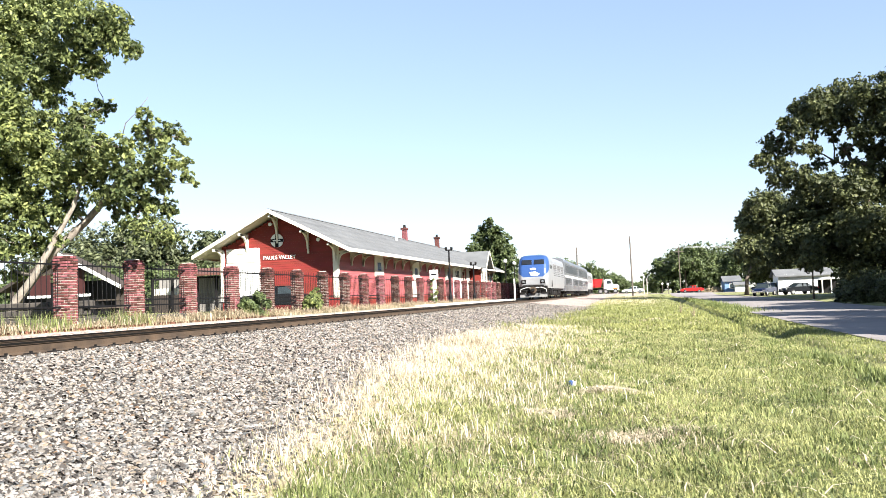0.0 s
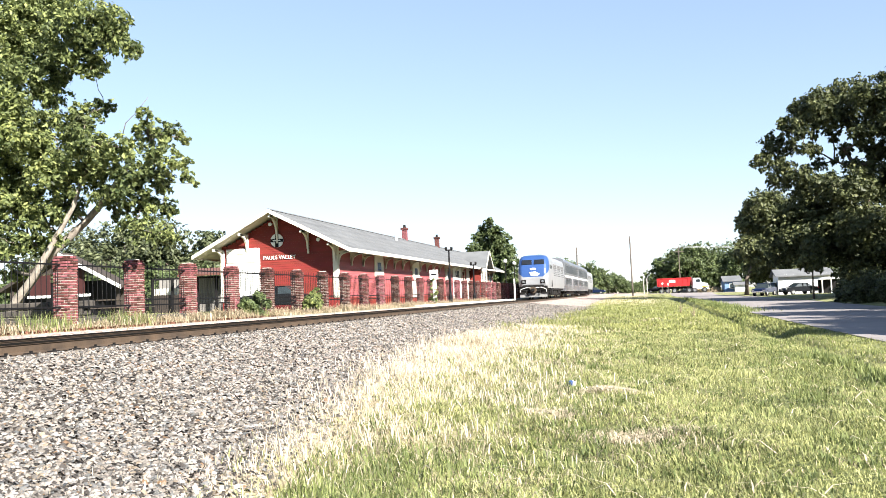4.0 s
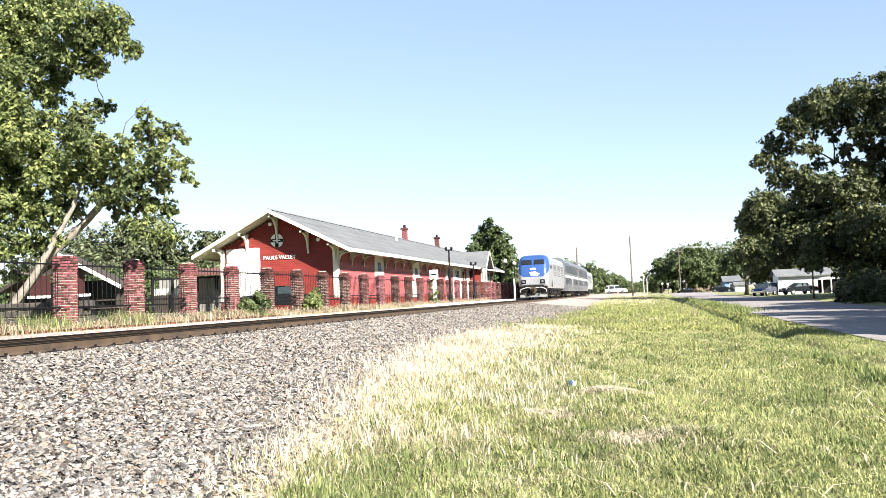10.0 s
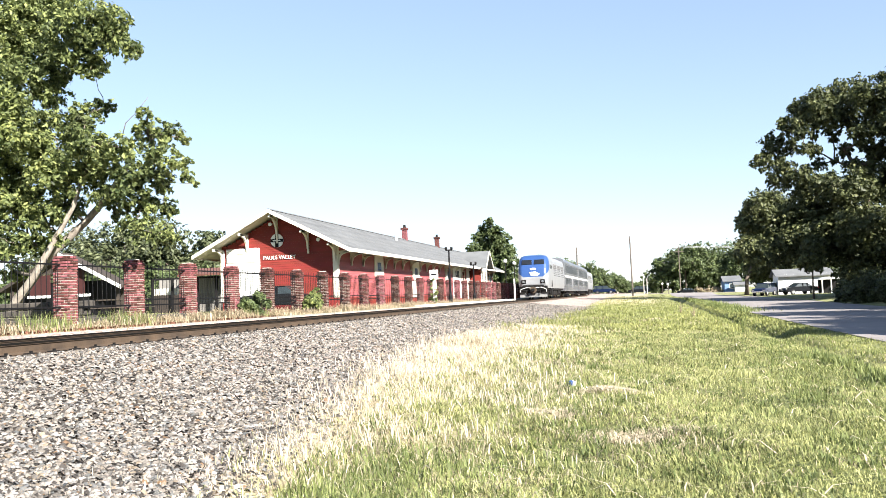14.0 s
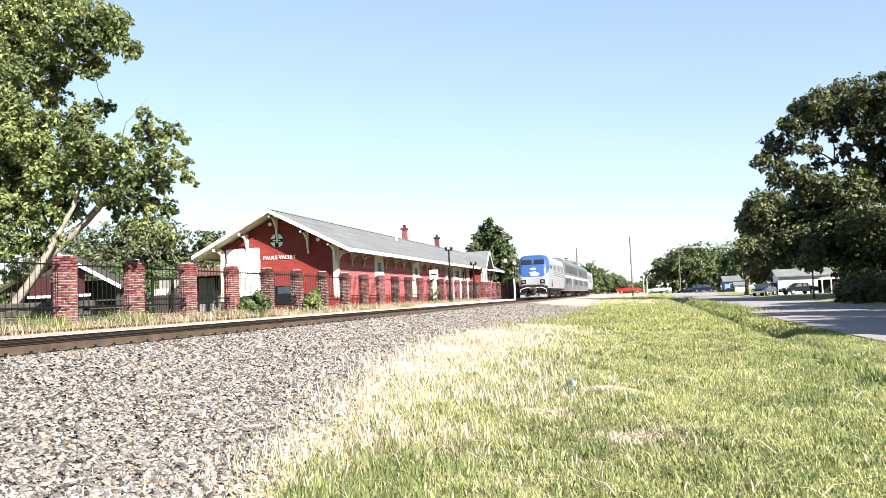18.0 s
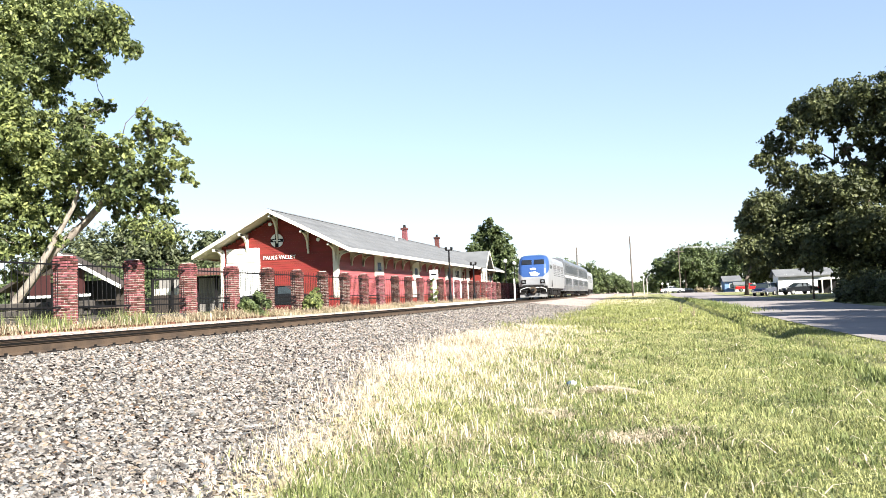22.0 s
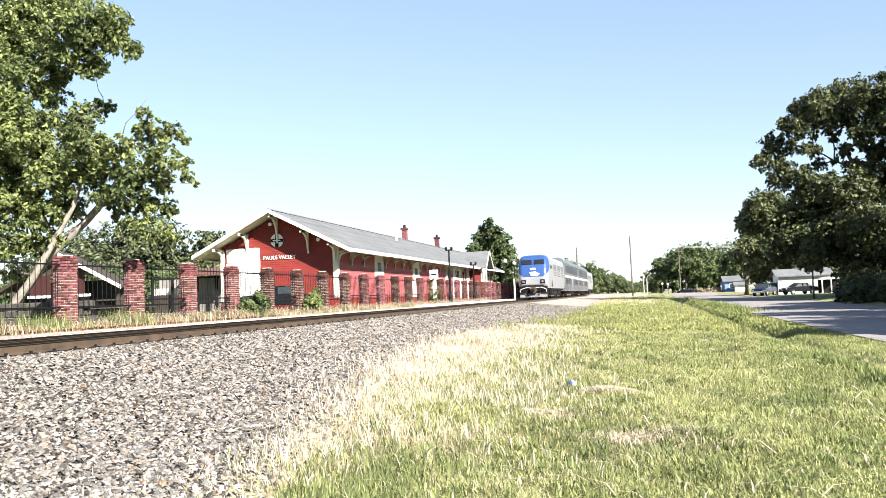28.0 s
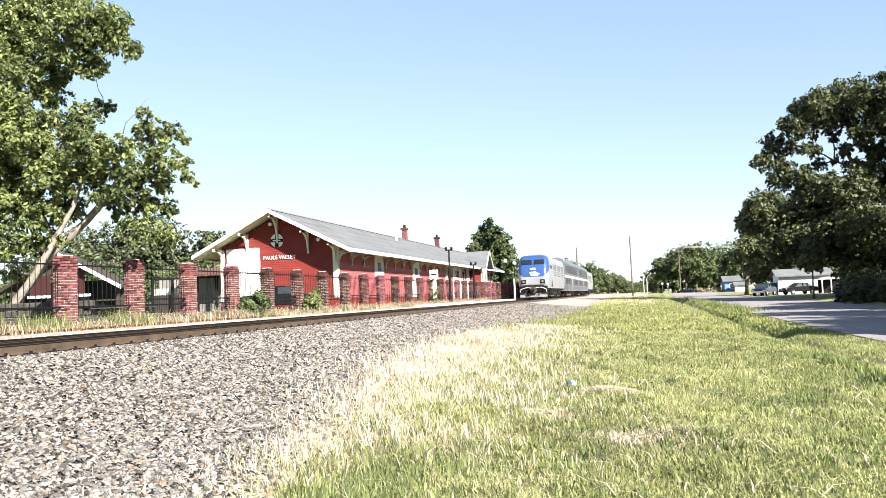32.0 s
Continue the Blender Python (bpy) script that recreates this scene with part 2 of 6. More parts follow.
def build_ground():
    xs = np.concatenate([-np.geomspace(3000, 40, 14), np.arange(-36, -14.5, 1.5), np.arange(-14.5, 16.5, 0.25), np.arange(17, 40, 1.5), np.geomspace(42, 3000, 14)])
    ys = np.concatenate([-np.geomspace(3000, 20, 10), np.arange(-15, 3, 1.5), np.arange(3, 40, 0.3), np.arange(40, 120, 1.0), np.arange(120, 215, 1.5), np.geomspace(218, 3000, 18)])
    gx, gy = np.meshgrid(xs, ys)
    gz = ground_z(gx, gy)
    verts = np.stack([gx, gy, gz], -1).reshape(-1, 3)
    w, h = len(xs), len(ys)
    i = (np.arange(h - 1)[:, None] * w + np.arange(w - 1)).ravel()
    faces = np.stack([i, i + 1, i + w + 1, i + w], 1)
    me = bpy.data.meshes.new("ground")
    me.from_pydata(verts.tolist(), [], faces.tolist())
    me.polygons.foreach_set("use_smooth", [True] * len(faces))
    # how stony and how dry each place is, and where near gaps darken
    edge = ballast_edge(gy)
    stony = np.clip((edge + 0.3 - gx) / 0.6, 0, 1) * np.clip((gx + 12.7) / 0.3, 0, 1)
    dry = np.exp(-(((gx - edge - 0.6) / 1.3) ** 2)) * np.clip((40 - gy) / 10, 0.3, 1)
    dry = np.maximum(dry, 0.35 * np.clip((-12.4 - gx) / 0.3, 0, 1) * np.clip((gx + 14.6) / 0.6, 0, 1))
    dry = np.maximum(dry, np.clip((gy - 62) / 25, 0, 0.8) * np.clip((4 - np.abs(gx + 1)) / 2, 0, 1))
    near_dark = np.clip((17 - gy) / 9, 0, 1)
    for key, v in (("stony", stony), ("dry", dry), ("near_dark", near_dark)):
        a = me.attributes.new(key, "FLOAT", "POINT")
        a.data.foreach_set("value", v.ravel().astype(np.float32))
    m = bpy.data.materials.new("ground_cover")
    m.use_nodes = True
    n, l = m.node_tree.nodes, m.node_tree.links
    b = n["Principled BSDF"]
    tc = n.new("ShaderNodeTexCoord")

    def noise_node(s, d=5):
        t = n.new("ShaderNodeTexNoise")
        t.inputs["Scale"].default_value, t.inputs["Detail"].default_value = s, d
        l.new(tc.outputs["Object"], t.inputs["Vector"])
        return t

    def ramp_node(src, stops):
        r = n.new("ShaderNodeValToRGB")
        while len(r.color_ramp.elements) < len(stops):
            r.color_ramp.elements.new(0.5)
        for e, (pos, c) in zip(r.color_ramp.elements, stops):
            e.position, e.color = pos, (*c, 1)
        l.new(src, r.inputs["Fac"])
        return r.outputs["Color"]

    def mix_node(f, a, bb):
        x = n.new("ShaderNodeMix")
        x.data_type = "RGBA"
        l.new(f, x.inputs["Factor"])
        l.new(a, x.inputs["A"])
        l.new(bb, x.inputs["B"])
        return x.outputs["Result"]

    def mask(key):
        a = n.new("ShaderNodeAttribute")
        a.attribute_name = key
        t = noise_node(2.5, 8)
        k = n.new("ShaderNodeMath")
        k.operation = "MULTIPLY_ADD"
        k.inputs[1].default_value = 0.9
        l.new(t.outputs["Fac"], k.inputs[0])
        l.new(a.outputs["Fac"], k.inputs[2])
        r = n.new("ShaderNodeMapRange")
        r.inputs["From Min"].default_value, r.inputs["From Max"].default_value = 0.75, 1.1
        l.new(k.outputs[0], r.inputs["Value"])
        return r.outputs["Result"]

    vor = n.new("ShaderNodeTexVoronoi")
    vor.inputs["Scale"].default_value = 16
    l.new(tc.outputs["Object"], vor.inputs["Vector"])
    sep = n.new("ShaderNodeSeparateColor")
    l.new(vor.outputs["Color"], sep.inputs["Color"])
    grass = ramp_node(noise_node(1.1, 9).outputs["Fac"], [(0.3, (0.09, 0.105, 0.04)), (0.52, (0.185, 0.19, 0.085)), (0.75, (0.31, 0.28, 0.165))])
    straw = ramp_node(noise_node(3, 8).outputs["Fac"], [(0.3, (0.25, 0.205, 0.13)), (0.7, (0.45, 0.385, 0.27))])
    stone = ramp_node(sep.outputs["Red"], [(0, (0.17, 0.137, 0.122)), (0.5, (0.31, 0.238, 0.208)), (1, (0.45, 0.355, 0.315))])
    # shade in gaps between near stones and blades, put into the ground colour
    gap_shade = n.new("ShaderNodeRGB")
    gap_shade.outputs[0].default_value = (0.045, 0.038, 0.033, 1)
    near_fac = n.new("ShaderNodeAttribute")
    near_fac.attribute_name = "near_dark"
    stone = mix_node(near_fac.outputs["Fac"], stone, gap_shade.outputs[0])
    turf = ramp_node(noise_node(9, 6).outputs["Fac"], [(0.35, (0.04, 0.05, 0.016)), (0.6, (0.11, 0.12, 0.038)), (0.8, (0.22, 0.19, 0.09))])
    grass = mix_node(near_fac.outputs["Fac"], grass, turf)
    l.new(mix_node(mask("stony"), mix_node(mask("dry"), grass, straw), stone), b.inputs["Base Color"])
    b.inputs["Roughness"].default_value = 0.95
    b.inputs["Specular IOR Level"].default_value = 0.15
    bp = n.new("ShaderNodeBump")
    bp.inputs["Strength"].default_value, bp.inputs["Distance"].default_value = 0.8, 0.05
    l.new(vor.outputs["Distance"], bp.inputs["Height"])
    l.new(bp.outputs["Normal"], b.inputs["Normal"])
    me.materials.append(m)
    tagged(new("ground", me), "grassy railway embankment with a ditch and gravel", "ground", kind="structure")


def strip(name, xs, ys, lift, mat, label, category):
    """A paved sheet with thickness that follows the ground."""
    bm = B()
    rows = []
    for y in ys:
        rows.append([bm.verts.new((x, y, float(ground_z(np.float64(x), np.float64(y))) + lift)) for x in xs])
    for r, s in zip(rows, rows[1:]):
        for k in range(len(xs) - 1):
            bm.faces.new((r[k], r[k + 1], s[k + 1], s[k]))
    ext = bmesh.ops.extrude_face_region(bm, geom=list(bm.faces))
    for v in ext["geom"]:
        if isinstance(v, bmesh.types.BMVert):
            v.co.z -= lift + 0.15
    bmesh.ops.recalc_face_normals(bm, faces=bm.faces)
    return solo(name, bm, mat, label, category, kind="structure")


build_ground()
strip("road", [6.5, 8.5, 10.5, 12.5, 14.5], np.concatenate([np.arange(-40, 180, 4.0), [180.0]]), 0.03, M_ASPHALT, "sun-bleached asphalt side road beside the tracks", "road")
strip("cross_street", np.concatenate([np.arange(-300, -20, 10.0), np.arange(-20, 60, 2.0), np.arange(60, 301, 10.0)]), [180.004, 182.5, 185, 187.5, 190], 0.05, M_ASPHALT, "asphalt street over the level crossing", "road")

M_PATH = material("pale_gravel", (0.27, 0.25, 0.22), (0.17, 0.155, 0.14), 3, 0.95, fine=40, bump=0.6)
strip("gravel_path", [-12.44, -12.3, -12.2], np.arange(22, 50.1, 2.0), 0.02, M_PATH, "pale gravel path beside the track", "path")

# ---- railway ----
RAIL_X = (-9.25, -10.76)


def rail_profile(x):
    half = [(0.068, -0.186), (0.068, -0.172), (0.012, -0.15), (0.012, -0.05), (0.036, -0.04), (0.036, -0.006)]
    return [(x - a, b) for a, b in half] + [(x + a, b) for a, b in reversed(half)]


track = thing("railway_track", "single railway track with rusty rails on wooden ties", "track", at=(0, 0, 0))
for rx in RAIL_X:
    r = part("rail", prism(B(), rail_profile(rx), "y", -40, 420), M_RAIL, track, "rusty steel rail")
    part("rail_head", boxes((rx - 0.0385, rx + 0.0385, -40, 420, -0.036, 0.0), bevel=0.004), M_RAILHEAD, r, "dark worn rail head")
tie_mesh = finish("tie", boxes((-1.3, 1.3, -0.115, 0.115, -0.2, 0.0), bevel=0.01), M_TIE)
plate_mesh = finish("tie_plate", boxes((-0.17, 0.17, -0.09, 0.09, 0.0, 0.018), (-0.13, -0.09, -0.05, -0.02, 0.018, 0.05), (0.09, 0.13, 0.02, 0.05, 0.018, 0.05)), M_DARK)
for i in range(110):
    for rx in RAIL_X:
        t = new("tie_plate", plate_mesh)
        t.parent = track
        t.location = (rx, 8 + i * 0.55, -0.187)
for i in range(290):
    t = new("tie", tie_mesh)
    t.parent = track
    t.matrix_basis = pose(-10.0 + random.uniform(-0.04, 0.04), 8 + i * 0.55, -0.187, 0, 0, random.uniform(-1, 1))
# ---- station building ----
BX0, BX1, BY0, BY1 = -25.9, -18.15, 52.0, 113.0
RIDGE_X, RIDGE_Z, EAVE_X, EAVE_Z, ROOF_Y0, ROOF_Y1 = -22.02, 6.37, -16.85, 3.72, 50.6, 114.5
SLOPE = (RIDGE_Z - EAVE_Z) / (EAVE_X - RIDGE_X)


def lap_boards(bm, horiz, fixed, z0, z1, a, b, step, side, top=None):
    """Overlapping boards on a wall. horiz: 'x' or 'y' is the way they run; top(v) gives a sloped upper end."""
    z = z0
    while z < z1 - 0.02:
        zt = min(z + step, z1)
        lo, hi = (a, b) if top is None else top(z, a, b)
        if hi - lo > 0.1:
            if horiz == "y":
                pts = [(fixed, lo, z), (fixed + side * 0.022, lo, z), (fixed + side * 0.004, lo, zt), (fixed, lo, zt)]
                pts2 = [(p[0], hi, p[2]) for p in pts]
            else:
                pts = [(lo, fixed, z), (lo, fixed + side * 0.022, z), (lo, fixed + side * 0.004, zt), (lo, fixed, zt)]
                pts2 = [(hi, p[1], p[2]) for p in pts]
            v1, v2 = [bm.verts.new(p) for p in pts], [bm.verts.new(p) for p in pts2]
            for k in range(4):
                bm.faces.new((v1[k], v1[(k + 1) % 4], v2[(k + 1) % 4], v2[k]))
            bm.faces.new(v1)
            bm.faces.new(v2)
        z = zt
    bmesh.ops.recalc_face_normals(bm, faces=bm.faces)
    return bm


def bracket(bm, out, at, size=1.0, drop=1.3, reach=1.15):
    """A curved timber knee brace under an eave: out is the outward direction in plan."""
    o = Vector((*out, 0))
    s = o.cross(Vector((0, 0, 1))) * 0.055
    at = Vector(at)
    curve = [(0.0, -drop)]
    for k in range(7):
        a = k / 6 * math.pi / 2
        curve.append((reach * (1 - math.cos(a)) * 0.9 + 0.1, -drop + 0.25 + (drop - 0.3) * math.sin(a)))
    curve.append((reach, 0.0))
    # open knee: a ribbon of constant depth along the curve, plus the wall post and the arm
    for (r1, z1), (r2, z2) in zip(curve, curve[1:]):
        d = Vector((r2 - r1, z2 - z1)).normalized() * 0.07
        nrm = Vector((-d.y, d.x))
        quad = [(r1 + nrm.x, z1 + nrm.y), (r1 - nrm.x, z1 - nrm.y), (r2 - nrm.x, z2 - nrm.y), (r2 + nrm.x, z2 + nrm.y)]
        lo = [bm.verts.new(at + o * r + Vector((0, 0, z)) - s) for r, z in quad]
        hi = [bm.verts.new(at + o * r + Vector((0, 0, z)) + s) for r, z in quad]
        bm.faces.new(lo)
        bm.faces.new(hi)
        for k in range(4):
            bm.faces.new((lo[k], lo[(k + 1) % 4], hi[(k + 1) % 4], hi[k]))
    for quad in ([(0, -drop - 0.1), (0.12, -drop - 0.1), (0.12, 0.0), (0, 0.0)], [(0.12, -0.14), (reach + 0.1, -0.14), (reach + 0.1, 0), (0.12, 0)]):
        lo = [bm.verts.new(at + o * r + Vector((0, 0, z)) - s) for r, z in quad]
        hi = [bm.verts.new(at + o * r + Vector((0, 0, z)) + s) for r, z in quad]
        bm.faces.new(lo)
        bm.faces.new(hi)
        for k in range(4):
            bm.faces.new((lo[k], lo[(k + 1) % 4], hi[(k + 1) % 4], hi[k]))
    bmesh.ops.recalc_face_normals(bm, faces=bm.faces)
    return bm


def roof_under(x):
    return RIDGE_Z - 0.28 - abs(x - RIDGE_X) * SLOPE


def text_mesh(name, words, size, m, mat, parent, depth=0.02, label=""):
    cu = bpy.data.curves.new(name, "FONT")
    cu.body, cu.size, cu.extrude, cu.align_x, cu.align_y = words, size, depth, "CENTER", "CENTER"
    tmp = bpy.data.objects.new(name, cu)
    me = bpy.data.meshes.new_from_object(tmp)
    bpy.data.objects.remove(tmp)
    bpy.data.curves.remove(cu)
    me.materials.append(mat)
    ob = new(name, me)
    ob.parent = parent
    ob.matrix_basis = m
    return tagged(ob, label)


def window(st, x, y, z0, z1, w, wood=M_CREAM, rows=2):
    """A sash window on the track side, in a cream casing with a shaped head."""
    f = part("window", boxes((x, x + 0.05, y - w / 2 - 0.14, y + w / 2 + 0.14, z0 - 0.2, z0), (x, x + 0.07, y - w / 2 - 0.2, y + w / 2 + 0.2, z1, z1 + 0.2),
             (x, x + 0.05, y - w / 2 - 0.14, y - w / 2, z0, z1), (x, x + 0.05, y + w / 2, y + w / 2 + 0.14, z0, z1)), wood, st, "cream window casing")
    for k in range(rows):
        za, zb = z0 + (z1 - z0) * k / rows, z0 + (z1 - z0) * (k + 1) / rows
        part("pane", boxes((x - 0.02, x + 0.012, y - w / 2, y + w / 2, za + 0.03, zb - 0.03)), M_GLASS, f, "dark glass pane")
    part("sash", boxes(*[(x, x + 0.03, y - w / 2, y + w / 2, z0 + (z1 - z0) * k / rows - 0.03, z0 + (z1 - z0) * k / rows + 0.03) for k in range(1, rows)]), wood, f)
    return f


def door(st, x, y, z0, z1, w, wood=M_CREAM):
    d = part("door", boxes((x, x + 0.06, y - w / 2, y + w / 2, z0, z1), bevel=0.01), M_SIDING, st, "red panelled door in a cream frame")
    part("door_frame", boxes((x, x + 0.09, y - w / 2 - 0.13, y - w / 2, z0, z1 + 0.13), (x, x + 0.09, y + w / 2, y + w / 2 + 0.13, z0, z1 + 0.13), (x, x + 0.09, y - w / 2, y + w / 2, z1, z1 + 0.13)), wood, d)
    part("pane", boxes((x + 0.055, x + 0.068, y - w / 2 + 0.15, y + w / 2 - 0.15, z0 + 1.5, z1 - 0.15)), M_GLASS, d, "dark glass pane")
    return d


def station():
    st = thing("station_building", "long red wooden railway depot with grey gable roof and cream brackets", "station", at=(0, 0, 0))
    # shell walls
    part("wall", boxes((BX1 - 0.2, BX1, BY0, BY1, 0.0, 4.35)), M_PALE_SIDING, st, "red track-side wall")
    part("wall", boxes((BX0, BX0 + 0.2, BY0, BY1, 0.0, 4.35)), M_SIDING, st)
    gable = [(BX0 + 0.2, 0.0), (BX1 - 0.2, 0.0), (BX1 - 0.2, 4.0), (RIDGE_X, 6.05), (BX0 + 0.2, 4.0)]
    g = part("wall", prism(B(), gable, "y", BY0, BY0 + 0.2), M_SIDING, st, "red gable wall")
    part("wall", prism(B(), gable, "y", BY1 - 0.2, BY1), M_SIDING, st)
    part("siding", lap_boards(B(), "y", BX1, 0.75, 4.3, BY0, BY1, 0.14, 1), M_PALE_SIDING, st, "overlapping pale red boards")

    def gable_span(z, a, b):
        m = max(0.0, (6.0 - z) / SLOPE)
        return max(a, RIDGE_X - m), min(b, RIDGE_X + m)
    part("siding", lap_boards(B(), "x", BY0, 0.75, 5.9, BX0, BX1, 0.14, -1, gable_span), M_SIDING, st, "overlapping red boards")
    part("skirting", boxes((BX1, BX1 + 0.03, BY0, BY1, 0.0, 0.75), (BX0, BX1 + 0.03, BY0 - 0.03, BY0, 0.0, 0.75)), M_SIDING, st)
    # roof: two thick slopes with courses of shingles, and boarded soffits
    for sgn in (1, -1):
        ex = RIDGE_X + sgn * (EAVE_X - RIDGE_X)
        n = 26
        for k in range(n):
            a, b = k / n, (k + 1) / n
            xa, xb = RIDGE_X + (ex - RIDGE_X) * a, RIDGE_X + (ex - RIDGE_X) * b
            za, zb = RIDGE_Z + (EAVE_Z - RIDGE_Z) * a, RIDGE_Z + (EAVE_Z - RIDGE_Z) * b
            part("shingle_course", prism(B(), [(xa, za), (xb, zb + 0.02), (xb, zb - 0.05), (xa, za - 0.05)], "y", ROOF_Y0, ROOF_Y1), M_SHINGLE, st)
        sof = [(RIDGE_X, RIDGE_Z - 0.05), (ex, EAVE_Z - 0.05), (ex, EAVE_Z - 0.13), (RIDGE_X, RIDGE_Z - 0.13)]
        part("soffit", prism(B(), sof, "y", ROOF_Y0 + 0.05, ROOF_Y1 - 0.05), M_CREAM, st, "cream boarded soffit")
        fas = [(RIDGE_X, RIDGE_Z + 0.02), (ex + sgn * 0.05, EAVE_Z + 0.0), (ex + sgn * 0.05, EAVE_Z - 0.24), (RIDGE_X, RIDGE_Z - 0.22)]
        part("barge_board", prism(B(), fas, "y", ROOF_Y0 - 0.06, ROOF_Y0 - 0.004), M_CREAM, st, "cream barge board")
        part("eave_board", boxes((min(ex, ex + sgn * 0.05), max(ex, ex + sgn * 0.05), ROOF_Y0, ROOF_Y1, EAVE_Z - 0.22, EAVE_Z)), M_CREAM, st, "cream eave board")
    part("ridge_cap", prism(B(), [(RIDGE_X - 0.18, RIDGE_Z - 0.04), (RIDGE_X, RIDGE_Z + 0.07), (RIDGE_X + 0.18, RIDGE_Z - 0.04)], "y", ROOF_Y0, ROOF_Y1), M_SHINGLE, st)
    # gable end: corner posts, brackets, freight door, emblem and name
    for x in (BX0 + 0.08, BX1 - 0.08):
        part("corner_post", boxes((x - 0.14, x + 0.14, BY0 - 0.10, BY0 - 0.002, 0.75, 4.0), bevel=0.01), M_CREAM, st, "cream corner post")
    part("corner_post", boxes((BX1 + 0.026, BX1 + 0.10, BY0 - 0.10, BY0 + 0.22, 0.75, 4.0), bevel=0.01), M_CREAM, st, "cream corner post")
    for x, drop in ((BX0 + 0.08, 0.95), (RIDGE_X - 2.05, 1.3), (RIDGE_X, 1.6), (RIDGE_X + 2.05, 1.3), (BX1 - 0.08, 0.95)):
        part("bracket", bracket(B(), (0, -1), (x, BY0 - 0.02, roof_under(x) - 0.06), drop=drop, reach=1.2), M_CREAM, st, "cream curved bracket")
    fd = part("freight_door", boxes((-25.55, -23.25, BY0 - 0.08, BY0 - 0.024, 0.5, 4.1), bevel=0.01), M_WHITE, st, "tall white freight door with a boarded head")
    for i in range(7):
        x = -25.4 + i * 0.33
        part("plank", boxes((x - 0.155, x + 0.155, BY0 - 0.10, BY0 - 0.082, 0.55, 3.15)), M_WHITE, fd)
    part("head_board", boxes((-25.5, -23.3, BY0 - 0.13, BY0 - 0.082, 3.2, 4.05), bevel=0.02), M_WHITE, fd)
    part("head_moulding", boxes((-25.4, -23.4, BY0 - 0.16, BY0 - 0.132, 3.75, 3.81)), M_CREAM, fd)
    e = part("emblem", disc(B(), (-22.05, BY0 - 0.06, 4.5), 0.43, "y", 0.06, 28), M_WHITE, st, "round white board with a dark cross")
    part("cross", boxes((-22.16, -21.94, BY0 - 0.115, BY0 - 0.092, 4.08, 4.92), (-22.47, -22.165, BY0 - 0.115, BY0 - 0.092, 4.40, 4.60), (-21.935, -21.63, BY0 - 0.115, BY0 - 0.092, 4.40, 4.60)), M_BLACK, e)
    part("hub_bar", boxes((-22.3, -21.8, BY0 - 0.14, BY0 - 0.117, 4.46, 4.54)), M_WHITE, e)
    text_mesh("station_name", "PAULS VALLEY", 0.34, pose(-21.93, BY0 - 0.05, 3.42, 90, 0, 0), M_WHITE, st, label="white raised letters")
    for x, z in ((-22.21, 5.54), (-19.06, 4.42)):
        l = part("flood_lamp", tube(B(), [(x, BY0 - 0.5, z), (x, BY0 - 0.75, z - 0.05)], [0.07, 0.12], 10), M_WHITE, st, "small white floodlight")
        part("lamp_arm", tube(B(), [(x, BY0, z + 0.25), (x, BY0 - 0.4, z + 0.2), (x, BY0 - 0.5, z)], [0.02] * 3, 6), M_BLACK, l)
    # track side: brackets under the eave, windows and doors
    for y in (52.12, 54.75, 57.3, 62.75, 65.2, 67.7, 70.3, 73.4, 75.9, 78.4, 81.0, 83.6, 86.2, 88.8, 91.4, 101.6, 104.2, 106.8, 109.4, 112.0):
        part("bracket", bracket(B(), (1, 0), (BX1 + 0.02, y, roof_under(BX1 + 0.95) + 0.04), drop=0.75, reach=0.85), M_CREAM, st, "cream curved bracket")
    # tall boarded casings with a small sash low down
    for y, w, zb, pane in ((61.1, 2.2, 2.2, (2.6, 3.2)), (72.0, 2.3, 2.3, (2.5, 3.05))):
        c = part("window_casing", boxes((BX1 + 0.024, BX1 + 0.08, y - w / 2, y + w / 2, zb, 3.85), bevel=0.01), M_CREAM, st, "tall cream window casing")
        part("pane", boxes((BX1 + 0.07, BX1 + 0.092, y - 0.45, y + 0.45, *pane)), M_GLASS, c, "dark glass pane")
        part("apron", prism(B(), [(y - w / 2 + 0.1, zb), (y + w / 2 - 0.1, zb), (y + w / 2 - 0.5, zb - 0.3), (y - w / 2 + 0.5, zb - 0.3)], "x", BX1 + 0.024, BX1 + 0.07), M_CREAM, c)
    part("door", boxes((BX1 + 0.024, BX1 + 0.07, 70.7, 72.6, 0.6, 2.0), bevel=0.01), M_CREAM, st, "cream plank door")
    wd = part("door", boxes((BX1 + 0.024, BX1 + 0.09, 87.3, 91.4, 0.4, 3.62), bevel=0.01), M_WHITE, st, "tall white boarded double door")
    part("pane", boxes((BX1 + 0.085, BX1 + 0.10, 88.5, 90.3, 2.55, 3.25)), M_GLASS, wd, "dark glass pane")
    for y in (88.3, 89.35, 90.4):
        part("batten", boxes((BX1 + 0.09, BX1 + 0.115, y - 0.05, y + 0.05, 0.45, 2.5)), M_CREAM, wd)
    for y in (97.0, 104.5, 107.5, 110.5):
        window(st, BX1 + 0.024, y, 1.9, 3.4, 1.5)
    for y in (85.0, 92.6):
        door(st, BX1 + 0.024, y, 0.35, 3.2, 1.2)
    for y, u in ((84.0, 0.2), (95.2, 0.6)):
        part("pilaster", boxes((BX1 + 0.024, BX1 + 0.16, y - u, y + u, 0.3, 3.9), bevel=0.01), M_CREAM, st, "cream pilaster")
